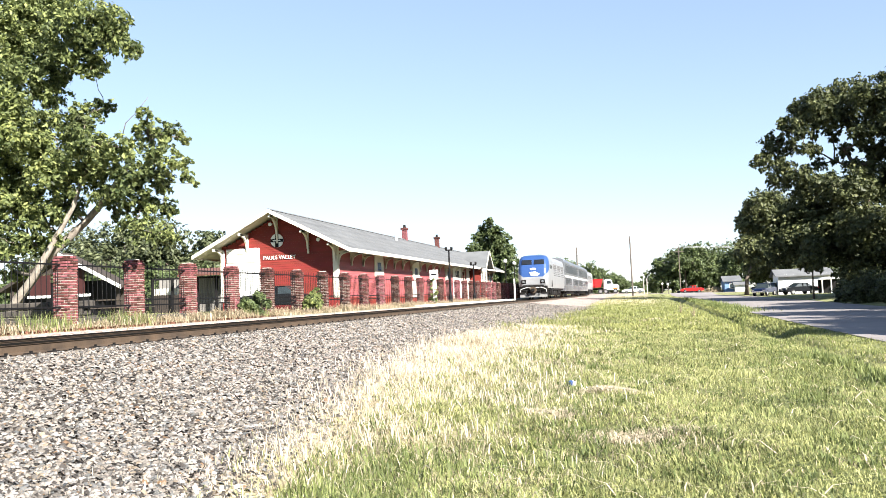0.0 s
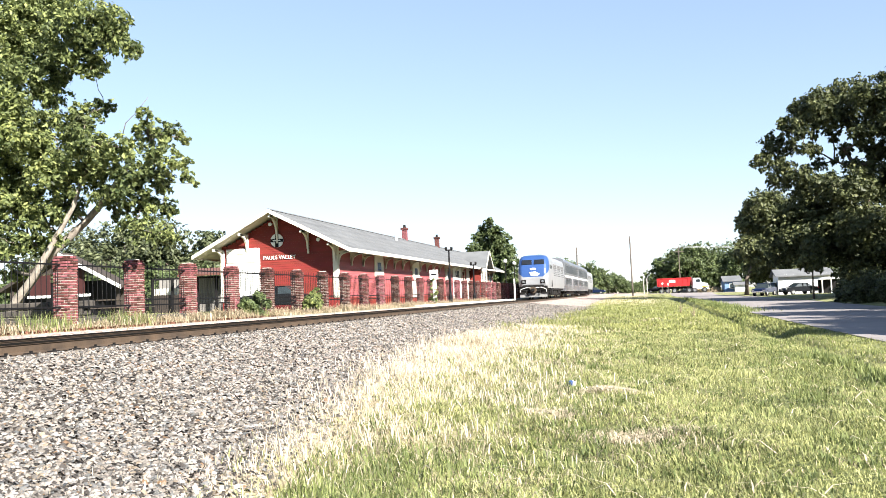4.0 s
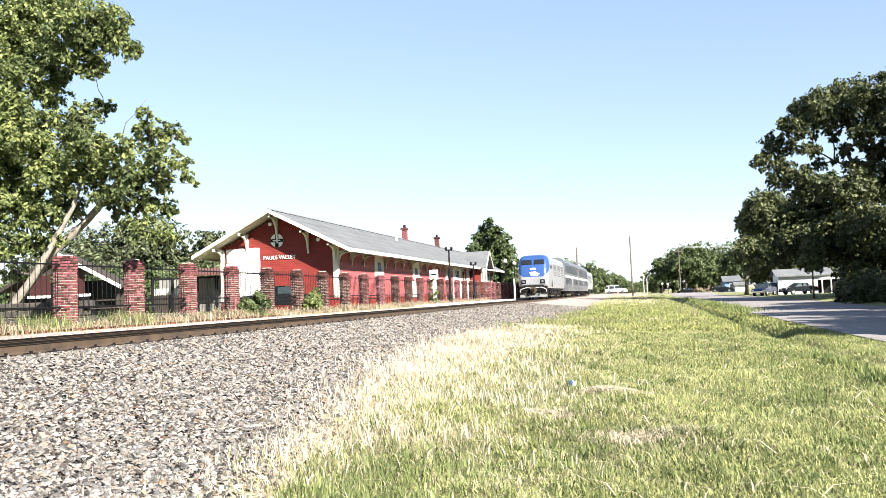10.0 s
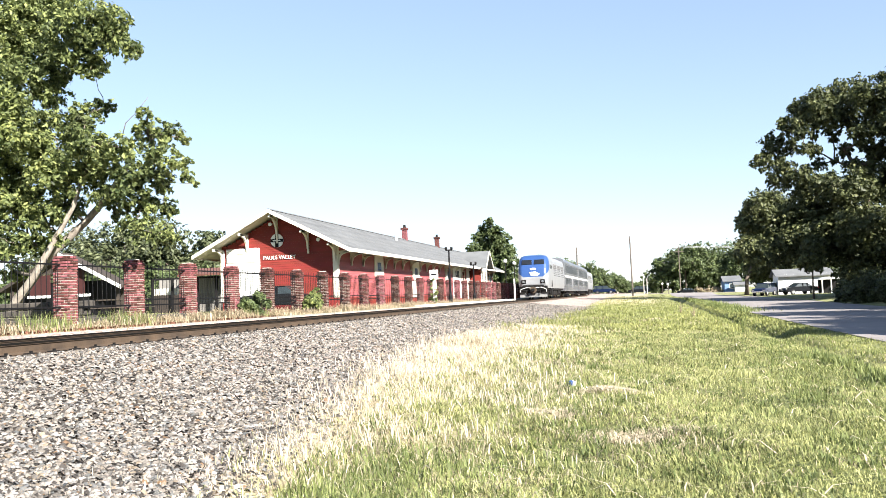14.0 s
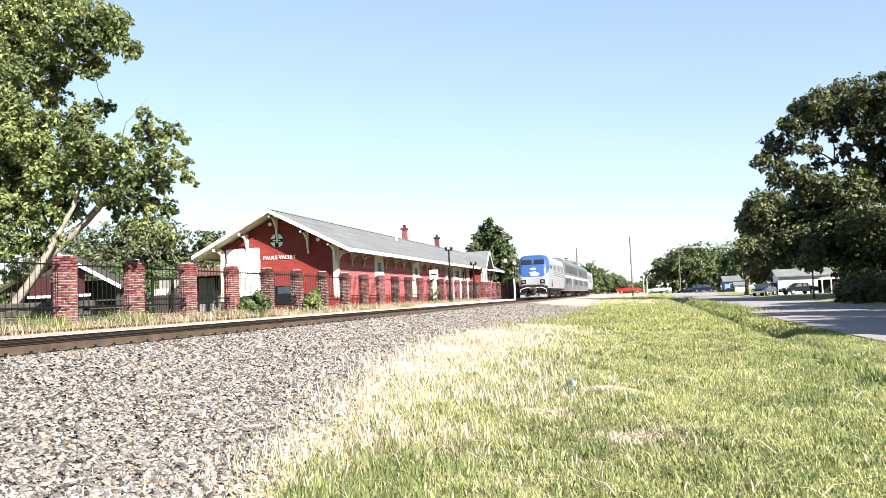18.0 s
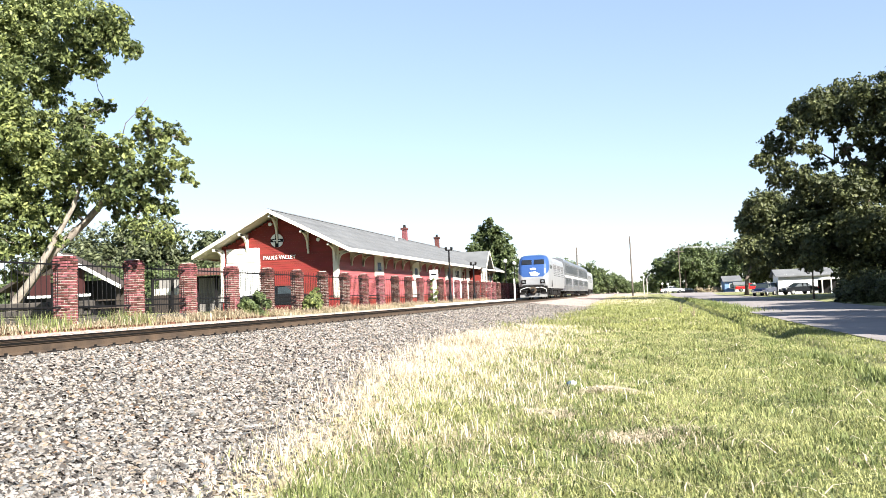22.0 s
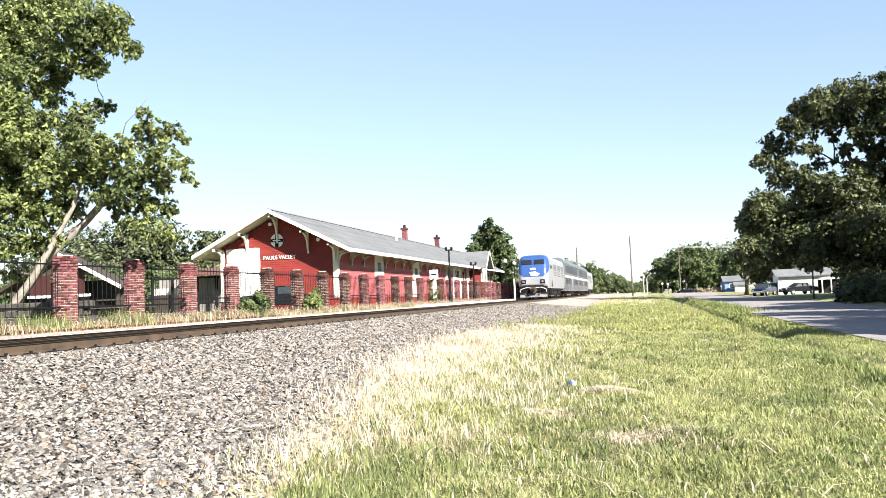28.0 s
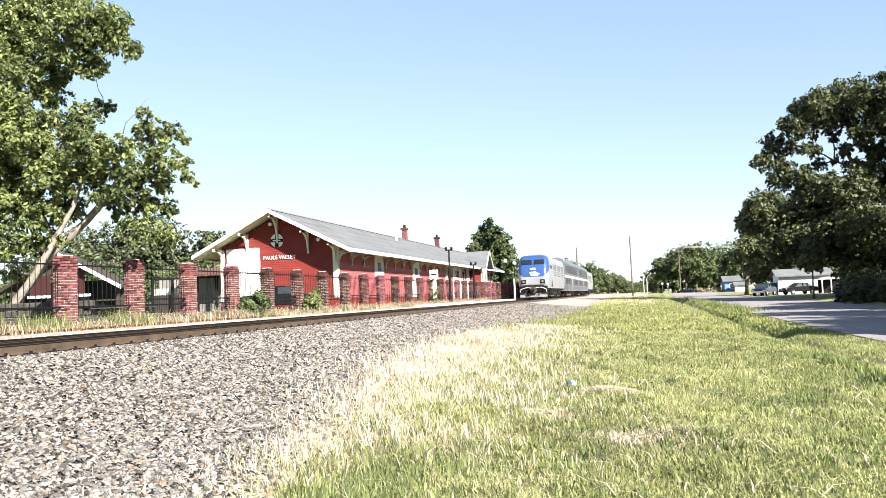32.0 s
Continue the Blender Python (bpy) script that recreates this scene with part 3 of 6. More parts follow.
    part("belt_course", boxes((BX1 + 0.024, BX1 + 0.06, 101.2, BY1, 1.62, 1.74)), M_CREAM, st, "cream belt course")
    # bay with its own gable towards the track
    by0, by1, bx = 97.0, 100.6, -16.9
    part("bay", boxes((BX1, bx, by0, by1, 0.0, 4.0)), M_SIDING, st, "red projecting bay")
    part("bay_gable", prism(B(), [(by0 - 0.3, 3.9), (by1 + 0.3, 3.9), ((by0 + by1) / 2, 5.35)], "x", -20.0, bx + 0.05), M_CREAM, st, "cream bay gable")
    for s in (0, 1):
        ya, yb = ((by0 - 0.75, (by0 + by1) / 2), ((by0 + by1) / 2, by1 + 0.75))[s]
        pr = [(ya, 3.62 if s == 0 else 5.5), (yb, 5.5 if s == 0 else 3.62), (yb, 5.64 if s == 0 else 3.76), (ya, 3.76 if s == 0 else 5.64)]
        part("bay_roof", prism(B(), pr, "x", -20.6, bx + 0.75), M_SHINGLE, st, "grey shingled bay roof")
        pr = [(p, q - 0.1 if i < 2 else q + 0.03) for i, (p, q) in enumerate(pr)]
        part("bay_barge_board", prism(B(), pr, "x", bx + 0.754, bx + 0.82), M_CREAM, st)
    for y in (97.85, 99.75):
        window(st, bx + 0.004, y, 1.3, 3.3, 0.9)
    for y in (by0 + 0.1, by1 - 0.1):
        part("bay_post", boxes((bx + 0.004, bx + 0.10, y - 0.14, y + 0.14, 0.2, 3.9)), M_CREAM, st)
    # chimneys and a vent
    for y, h in ((83.6, 0.95), (98.0, 0.9)):
        c = part("chimney", boxes((RIDGE_X - 0.24, RIDGE_X + 0.24, y - 0.24, y + 0.24, RIDGE_Z - 0.4, RIDGE_Z + h), bevel=0.015), M_BRICK, st, "red brick chimney")
        part("chimney_cap", boxes((RIDGE_X - 0.33, RIDGE_X + 0.33, y - 0.33, y + 0.33, RIDGE_Z + h, RIDGE_Z + h + 0.22), bevel=0.03), M_BRICK, c)
        part("flue", tube(B(), [(RIDGE_X, y, RIDGE_Z + h + 0.22), (RIDGE_X, y, RIDGE_Z + h + 0.5)], [0.15, 0.12], 8), M_DARK, c)
    part("roof_vent", tube(B(), [(-21.0, 76.6, 5.5), (-21.0, 76.6, 6.35)], [0.13, 0.13], 10), M_WHITE, st, "white roof vent")
    part("antenna", tube(B(), [(-25.2, 56, 4.8), (-25.2, 56, 6.4)], [0.02, 0.012], 5), M_DARK, st)
    return st


station()
tagged(solo("platform", boxes((-13.42, -12.0, 50.2, 178, -0.3, 0.10), bevel=0.03), M_CONCRETE, "pale concrete station platform", "platform", kind="structure"))


# ---- train ----
TC = (RAIL_X[0] + RAIL_X[1]) / 2


def bogie(parent, y, wb, r=0.5):
    b = part("bogie", boxes((TC - 1.2, TC - 1.0, y - wb / 2 - 0.6, y + wb / 2 + 0.6, 0.55, 0.85), (TC + 1.0, TC + 1.2, y - wb / 2 - 0.6, y + wb / 2 + 0.6, 0.55, 0.85), (TC - 1.0, TC + 1.0, y - 0.3, y + 0.3, 0.5, 0.95),
             (TC + 1.0, TC + 1.25, y - wb / 2 - 0.2, y - wb / 2 + 0.2, 0.3, 0.7), (TC + 1.0, TC + 1.25, y + wb / 2 - 0.2, y + wb / 2 + 0.2, 0.3, 0.7)), M_DARK, parent, "dark cast wheel truck")
    for dy in (-wb / 2, wb / 2):
        for x in (TC - 0.76, TC + 0.76):
            part("wheel", disc(B(), (x, y + dy, r), r, "x", 0.13, 20), M_RAIL, b)


def loft(levels, y_end, n=10):
    """Slices of a rounded nose: (z, front y, half width, corner radius), carried back to y_end."""
    rings = []
    for z, y0, w, r in levels:
        ring = [(TC - w, y_end)]
        for k in range(n + 1):
            a = k / n * math.pi / 2
            ring.append((TC - w + r * (1 - math.cos(a)) * 1.0, y0 + r * 1.3 * (1 - math.sin(a))))
        ring += [(2 * TC - x, y) for x, y in reversed(ring)]
        rings.append([(x, y, z) for x, y in ring])
    return rings


def loft_mesh(rings, keep=lambda c: True):
    bm = B()
    vr = [[bm.verts.new(p) for p in r] for r in rings]
    for a, b in zip(vr, vr[1:]):
        for k in range(len(a) - 1):
            c = (a[k].co + a[k + 1].co + b[k].co + b[k + 1].co) / 4
            if keep(c):
                bm.faces.new((a[k], a[k + 1], b[k + 1], b[k]))
    if keep(Vector((TC, 10, rings[-1][0][2]))):
        bm.faces.new(vr[-1])
    bmesh.ops.delete(bm, geom=[v for v in bm.verts if not v.link_faces], context="VERTS")
    bmesh.ops.recalc_face_normals(bm, faces=bm.faces)
    return bm


NOSE = [(1.05, 0.55, 1.46, 0.5), (1.5, 0.42, 1.52, 0.5), (2.05, 0.42, 1.54, 0.5), (2.15, 0.43, 1.54, 0.5), (2.6, 0.50, 1.54, 0.5), (3.0, 0.60, 1.54, 0.5), (3.1, 0.65, 1.53, 0.5), (3.5, 0.86, 1.52, 0.5), (3.88, 1.10, 1.48, 0.5), (4.16, 1.34, 1.40, 0.45), (4.34, 1.62, 1.25, 0.4), (4.46, 2.1, 0.98, 0.3)]


def locomotive(y0, flip=False, label="silver diesel passenger locomotive with a blue nose"):
    t = thing("locomotive", label, "locomotive", "train on the track", at=(0, 0, 0))
    L = 20.6
    blue = lambda c: c.z > 2.2 + 0.5 * (abs(c.x - TC) / 1.5) ** 4 + max(0, c.y - 0.9) * 0.35 and ((c.y - 0.3) / 2.1) ** 2 + ((c.z - 3.45) / 1.45) ** 2 < 1 + 0.25 * max(0, 1.3 - abs(c.x - TC))
    fine = []
    for (z1, y1, w1, r1), (z2, y2, w2, r2) in zip(NOSE, NOSE[1:]):
        for k in range(6):
            f = k / 6
            fine.append((z1 + (z2 - z1) * f, y1 + (y2 - y1) * f, w1 + (w2 - w1) * f, r1 + (r2 - r1) * f))
    fine.append(NOSE[-1])
    rings = []
    for r in loft(fine, L):
        # extra stations along the sides, so that the paint can end in a curve
        head = [(r[0][0], v, r[0][2]) for v in (L, 3.2, 2.9, 2.6, 2.3, 2.0, 1.8, 1.6, 1.4) if v > r[1][1] + 0.05]
        head += [(r[0][0], r[1][1] + 0.04 * (9 - k), r[0][2]) for k in range(len(head), 9)]
        tail = [(2 * TC - x, y, z) for x, y, z in reversed(head)]
        rings.append(head + r[1:-1] + tail)
    obs = [part("nose_cowl", loft_mesh(rings, blue), M_BLUE, t, "blue rounded nose cowl", True),
           part("body", loft_mesh([[(x, y, z) for x, y, z in r] for r in rings], lambda c: not blue(c)), M_SILVER, t, "silver car body", False)]
    # sides above the sill behind the cowl are in the body mesh; end wall and frame
    obs.append(part("end_wall", boxes((TC - 1.45, TC + 1.45, L - 0.05, L, 1.0, 4.2)), M_DARK, t))
    obs.append(part("underframe", boxes((TC - 1.35, TC + 1.35, 0.9, L - 0.2, 0.85, 1.06)), M_DARK, t))
    obs.append(part("fuel_tank", boxes((TC - 1.3, TC + 1.3, 8.4, 12.6, 0.3, 0.86), bevel=0.08), M_DARK, t, "dark fuel tank"))
    obs.append(part("plow", prism(B(), [(0.28, 0.2), (0.62, 0.2), (0.62, 0.58), (0.40, 0.58)], "x", TC - 1.35, TC + 1.35), M_PLOW, t, "worn grey pilot plow"))
    obs.append(part("coupler_pocket", boxes((TC - 1.1, TC + 1.1, 0.30, 0.47, 0.95, 1.42), bevel=0.08), M_DARK, t, "dark coupler pocket"))
    obs.append(part("pilot_face", boxes((TC - 1.42, TC + 1.42, 0.38, 0.62, 0.72, 1.30), bevel=0.05), M_DARK, t, "black pilot face above the plow"))
    for s in (-1, 1):
        obs.append(part("uncoupling_lever", tube(B(), [(TC + s * 0.25, 0.30, 1.12), (TC + s * 0.7, 0.28, 1.18), (TC + s * 1.25, 0.30, 1.0), (TC + s * 1.3, 0.30, 0.72)], [0.03] * 4, 6), M_WHITE, t, "pale lever across the pilot"))
    obs.append(part("draft_gear", disc(B(), (TC, 0.24, 0.92), 0.33, "y", 0.3, 16), M_RAIL, t, "rusty coupler housing"))
    obs.append(part("pilot_beam", boxes((TC - 1.4, TC + 1.4, 0.47, 0.9, 0.5, 1.06), bevel=0.03), M_DARK, t, "dark pilot beam"))
    for s in (-1, 1):
        obs.append(part("pilot_step", boxes((TC + s * 1.1 - 0.28, TC + s * 1.1 + 0.28, 0.3, 0.47, 0.52, 0.72), (TC + s * 1.1 - 0.28, TC + s * 1.1 + 0.28, 0.3, 0.47, 0.85, 0.95)), M_DARK, t))
        obs.append(part("lamp_recess", boxes((TC + s * 0.95 - 0.24, TC + s * 0.95 + 0.24, 0.36, 0.46, 1.55, 1.95), bevel=0.03), M_DARK, t, "dark lamp housing"))
    obs.append(part("coupler", boxes((TC - 0.16, TC + 0.16, -0.25, 0.5, 0.75, 1.05), (TC - 0.3, TC + 0.3, 0.1, 0.42, 0.55, 1.05), bevel=0.03), M_DARK, t))
    obs.append(part("air_hose", tube(B(), [(TC - 0.7, 0.42, 1.0), (TC - 0.7, 0.2, 0.6), (TC - 0.5, 0.25, 0.35)], [0.04] * 3, 6), M_DARK, t))
    obs.append(part("air_hose", tube(B(), [(TC + 0.7, 0.42, 1.0), (TC + 0.7, 0.2, 0.6), (TC + 0.5, 0.25, 0.35)], [0.04] * 3, 6), M_DARK, t))
    for s in (-1, 1):
        x = TC + s * 0.62
        # raked windscreens
        bm = B()
        q = [(x - 0.52, 0.84, 3.48), (x + 0.52, 0.84, 3.48), (x + 0.48, 1.13, 3.94), (x - 0.48, 1.13, 3.94)]
        lo = [bm.verts.new((a, b - 0.035, c + 0.02)) for a, b, c in q]
        hi = [bm.verts.new((a, b + 0.05, c - 0.02)) for a, b, c in q]
        bm.faces.new(lo)
        for k in range(4):
            bm.faces.new((lo[k], lo[(k + 1) % 4], hi[(k + 1) % 4], hi[k]))
        bm.faces.new(hi)
        bmesh.ops.recalc_face_normals(bm, faces=bm.faces)
        obs.append(part("windscreen", bm, M_COACHGLASS, t, "dark raked windscreen"))
        obs.append(part("ditch_light", disc(B(), (TC + s * 0.95, 0.33, 1.75), 0.12, "y", 0.08, 14), M_CHROME, t))
        obs.append(part("handrail", tube(B(), [(TC + s * 1.25, 0.42, 1.15), (TC + s * 1.25, 0.34, 1.3), (TC + s * 1.25, 0.34, 1.6)], [0.025] * 3, 6), M_DARK, t))
        obs.append(part("cab_window", boxes((TC + s * 1.515 - 0.02, TC + s * 1.515 + 0.02, 2.75, 3.7, 2.75, 3.45)), M_GLASS, t, "dark cab side window"))
        obs.append(part("cab_door", boxes((TC + s * 1.518 - 0.015, TC + s * 1.518 + 0.015, 4.0, 4.75, 1.2, 3.4)), M_DARK, t))
        for k in range(3):
            ya = 6.5 + k * 4.6
            g = part("side_grille", boxes((TC + s * 1.515 - 0.02, TC + s * 1.515 + 0.02, ya, ya + 3.6, 2.3, 3.6)), M_PLOW, t, "grey air intake grille")
            for j in range(6):
                zz = 2.36 + j * 0.2
                part("louvre", boxes((TC + s * 1.54 - 0.015, TC + s * 1.54 + 0.015, ya + 0.05, ya + 3.55, zz, zz + 0.07)), M_BAND, g)
        obs.append(part("side_stripe", boxes((TC + s * 1.512 - 0.012, TC + s * 1.512 + 0.012, 5.2, L, 1.66, 1.76)), M_BLUE, t, "thin blue side stripe"))
        obs.append(part("step_well", boxes((TC + s * 1.44 - 0.08, TC + s * 1.44 + 0.08, 3.9, 4.8, 0.35, 1.05)), M_DARK, t))
    obs.append(part("headlight", boxes((TC - 0.30, TC + 0.30, 0.56, 0.72, 2.9, 3.12), bevel=0.04), M_WHITE, t, "white headlight cluster"))
    obs.append(part("nose_mark", prism(B(), [(TC - 0.2, 2.36), (TC + 0.5, 2.34), (TC + 0.68, 2.5), (TC + 0.25, 2.76), (TC - 0.35, 2.7)], "y", 0.43, 0.6), M_WHITE, t, "plain white mark on the nose"))
    obs.append(part("horn", boxes((TC - 0.3, TC + 0.3, 3.2, 3.6, 4.3, 4.45)), M_DARK, t))
    for ya in (7.0, 11.0, 15.0):
        obs.append(part("roof_fan", disc(B(), (TC, ya, 4.38), 0.6, "z", 0.16, 20), M_DARK, t))
    for ya in (4.6, 16.4):
        bogie(t, ya, 2.7)
    t.matrix_basis = pose(0, y0, 0) if not flip else Matrix.Translation((2 * TC, y0 + L, 0)) @ pose(0, 0, 0, 0, 0, 180)
    return t


def coach(y0):
    t = thing("passenger_coach", "two-level stainless steel passenger coach with dark windows", "train car", "train on the track")
    L, w = 25.6, 1.55
    prof = [(-w, 0.75), (w, 0.75), (w, 4.25), (w - 0.12, 4.6), (w - 0.5, 4.85), (0, 4.93), (-w + 0.5, 4.85), (-w + 0.12, 4.6), (-w, 4.25)]
    part("body", prism(B(), [(TC + a, b) for a, b in prof], "y", 0, L), M_STEEL, t, "stainless steel car shell")
    for s in (-1, 1):
        x = TC + s * (w + 0.008)
        for z in list(np.arange(0.95, 1.5, 0.12)) + list(np.arange(2.62, 3.05, 0.12)) + list(np.arange(4.0, 4.25, 0.12)):
            part("flute", boxes((x - 0.016, x + 0.016, 0.02, L - 0.02, z, z + 0.06)), M_STEEL, t)
        for za, zb, name in ((1.55, 2.42, "lower_window_band"), (3.0, 4.1, "upper_window_band")):
            band = part(name, boxes((x - 0.012, x + 0.012, 0.9, L - 0.9, za, zb)), M_BAND, t, "dark window band")
            for k in range(12):
                if name[0] == "l" and k in (5, 6):
                    continue
                ya = 1.4 + k * 1.93
                part("pane", boxes((x + s * 0.014 - 0.004, x + s * 0.014 + 0.004, ya, ya + 1.45, za + 0.08, zb - 0.08)), M_COACHGLASS, band)
        part("door", boxes((x - 0.02, x + 0.02, L / 2 - 0.5, L / 2 + 0.5, 0.8, 2.5)), M_SILVER, t, "side entrance door")
        part("stripe", boxes((x - 0.014, x + 0.014, 0.02, L - 0.02, 2.48, 2.75)), M_WHITE, t, "white stripe")
    for y in (-0.15, L + 0.0):
        part("diaphragm", boxes((TC - 0.6, TC + 0.6, y, y + 0.15, 3.0, 4.5)), M_DARK, t)
    part("underframe", boxes((TC - 1.2, TC + 1.2, 4.8, L - 4.8, 0.35, 0.76)), M_DARK, t)
    for y in (3.0, L - 3.0):
        bogie(t, y, 2.6, 0.46)
    t.matrix_basis = pose(0, y0, 0)
    return t


TRAIN_Y = 87.2
locomotive(TRAIN_Y)
c1 = coach(TRAIN_Y + 21.2)
copy_thing(c1, pose(0, TRAIN_Y + 47.3, 0))
locomotive(TRAIN_Y + 73.3, True, "silver rear power unit coupled behind the coaches")
# ---- trees ----
def leaf_mesh(name, blobs, count, size, mat, parent, seed, clumps=26, clump_r=0.3, droop=0.3):
    """A crown of small leaf blades on drooping sprays inside rounded masses."""
    rng = np.random.default_rng(seed)
    vol = np.array([b[3] ** 2.2 for b in blobs])
    pts, nrm = [], []
    for (bx, by, bz, r), share in zip(blobs, vol / vol.sum()):
        k = max(6, int(clumps * 1.6 * (r / 2.0) ** 1.2))
        d = rng.normal(size=(k, 3))
        d /= np.linalg.norm(d, axis=1)[:, None]
        rad = r * (0.25 + 0.85 * rng.uniform(0, 1, (k, 1)) ** 0.6)
        centres = np.array([bx, by, bz]) + d * rad * np.array([1, 1, 0.85])
        m = int(count * share)
        which = rng.integers(0, k, m)
        # each spray runs outwards and sinks towards its tip
        way = d * np.array([1.0, 1.0, 0.55]) + np.array([0, 0, -0.35]) + rng.normal(size=(k, 3)) * 0.45
        way /= np.linalg.norm(way, axis=1)[:, None]
        long = r * clump_r * rng.uniform(1.1, 2.3, k)
        u = rng.uniform(-0.35, 0.75, m)
        e = rng.normal(size=(m, 3))
        spread = (r * clump_r * 0.36 * (1.15 - 0.9 * np.maximum(u, 0)))[:, None]
        drop = np.zeros((m, 3))
        drop[:, 2] = -0.35 * np.maximum(u, 0) ** 2 * long[which]
        pts.append(centres[which] + way[which] * (u * long[which])[:, None] + e * spread + drop)
        nrm.append(e * 0.6 + d[which] * 0.5 + np.array([0, 0, 0.55]) + rng.normal(size=(m, 3)) * 0.75)
    p, n = np.concatenate(pts), np.concatenate(nrm)
    n /= np.linalg.norm(n, axis=1)[:, None]
    a = rng.normal(size=p.shape)
    a[:, 2] -= droop
    a -= n * (a * n).sum(1)[:, None]
    a /= np.linalg.norm(a, axis=1)[:, None]
    b = np.cross(n, a)
    s = size * rng.uniform(0.6, 1.3, (len(p), 1))
    fold = n * s * 0.18
    verts = np.stack([p - a * s, p + b * s * 0.5 + fold, p + a * s, p - b * s * 0.5 + fold], 1).reshape(-1, 3)
    i = np.arange(len(p))[:, None] * 4
    faces = np.concatenate([i + [0, 1, 2], i + [0, 2, 3]], 1).reshape(-1, 3)
    me = bpy.data.meshes.new(name)
    me.vertices.add(len(verts))
    me.vertices.foreach_set("co", verts.ravel())
    me.loops.add(faces.size)
    me.loops.foreach_set("vertex_index", faces.ravel().astype(np.int32))
    me.polygons.add(len(faces))
    me.polygons.foreach_set("loop_start", np.arange(0, faces.size, 3, dtype=np.int32))
    me.update()
    me.validate()
    me.materials.append(mat)
    ob = new(name, me)
    ob.parent = parent
    return ob


def limb(parent, points, r0, r1, bark, name="limb"):
    n = len(points)
    return part(name, tube(B(), points, [r0 + (r1 - r0) * (i / (n - 1)) ** 0.8 for i in range(n)], 8), bark, parent, smooth=True)


def wander(a, b, k, amount, rng):
    a, b = Vector(a), Vector(b)
    return [a.lerp(b, i / k) + (Vector(rng.normal(size=3)) * amount * math.sin(math.pi * i / k) if 0 < i < k else Vector()) for i in range(k + 1)]


def tree(name, label, base, trunk, blobs, count, size, leaf, bark, r0, seed, clumps=26, group="", clump_r=0.3, more=()):
    """trunk: points above the base; the limbs run from it into the leaf masses."""
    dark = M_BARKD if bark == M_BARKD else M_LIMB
    rng = np.random.default_rng(seed)
    t = thing(name, label, "tree", group, at=base)
    b = Vector(base)
    pts = [Vector((0, 0, -0.3)), *[Vector(p) - b for p in trunk]]
    limb(t, pts, r0, r0 * 0.35, bark, "trunk")
    local = [(x - b.x, y - b.y, z - b.z, r) for x, y, z, r in blobs]
    # each leaf mass hangs on the nearest limb that already stands, thinner with every fork
    nodes = [(p, r0 * (0.5 - 0.06 * k)) for k, p in enumerate(pts[2:])] + [(Vector(p) - b, r0 * 0.42) for p in more]
    for x, y, z, r in sorted(local, key=lambda q: min((p - Vector(q[:3])).length for p, _ in nodes[:len(pts)])):
        c = Vector((x, y, z))
        start, thick = min(nodes, key=lambda q: (q[0] - c).length + 0.6 * max(0, q[0].z - z))
        thin = max(r0 * 0.05, thick * 0.62)
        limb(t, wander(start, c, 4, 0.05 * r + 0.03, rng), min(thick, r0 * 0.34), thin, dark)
        nodes.append((c, thin))
        for _ in range(2):
            d = Vector(rng.normal(size=3)).normalized() * r * 0.75
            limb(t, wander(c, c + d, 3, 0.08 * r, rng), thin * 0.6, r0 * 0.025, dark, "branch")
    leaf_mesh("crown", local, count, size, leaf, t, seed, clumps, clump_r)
    return t


def bush(label, at, blobs, count, size, leaf, seed, group=""):
    t = thing("shrub", label, "shrub", group, at=at)
    for k, (x, y, z, r) in enumerate(blobs):
        limb(t, [Vector((0, 0, -0.1)), Vector((x * 0.6, y * 0.6, z * 0.5)), Vector((x, y, z))], 0.03, 0.01, M_BARK, "stem")
    leaf_mesh("foliage", blobs, int(count * 1.4), size * 0.62, leaf, t, seed, 40, 0.32)
    return t


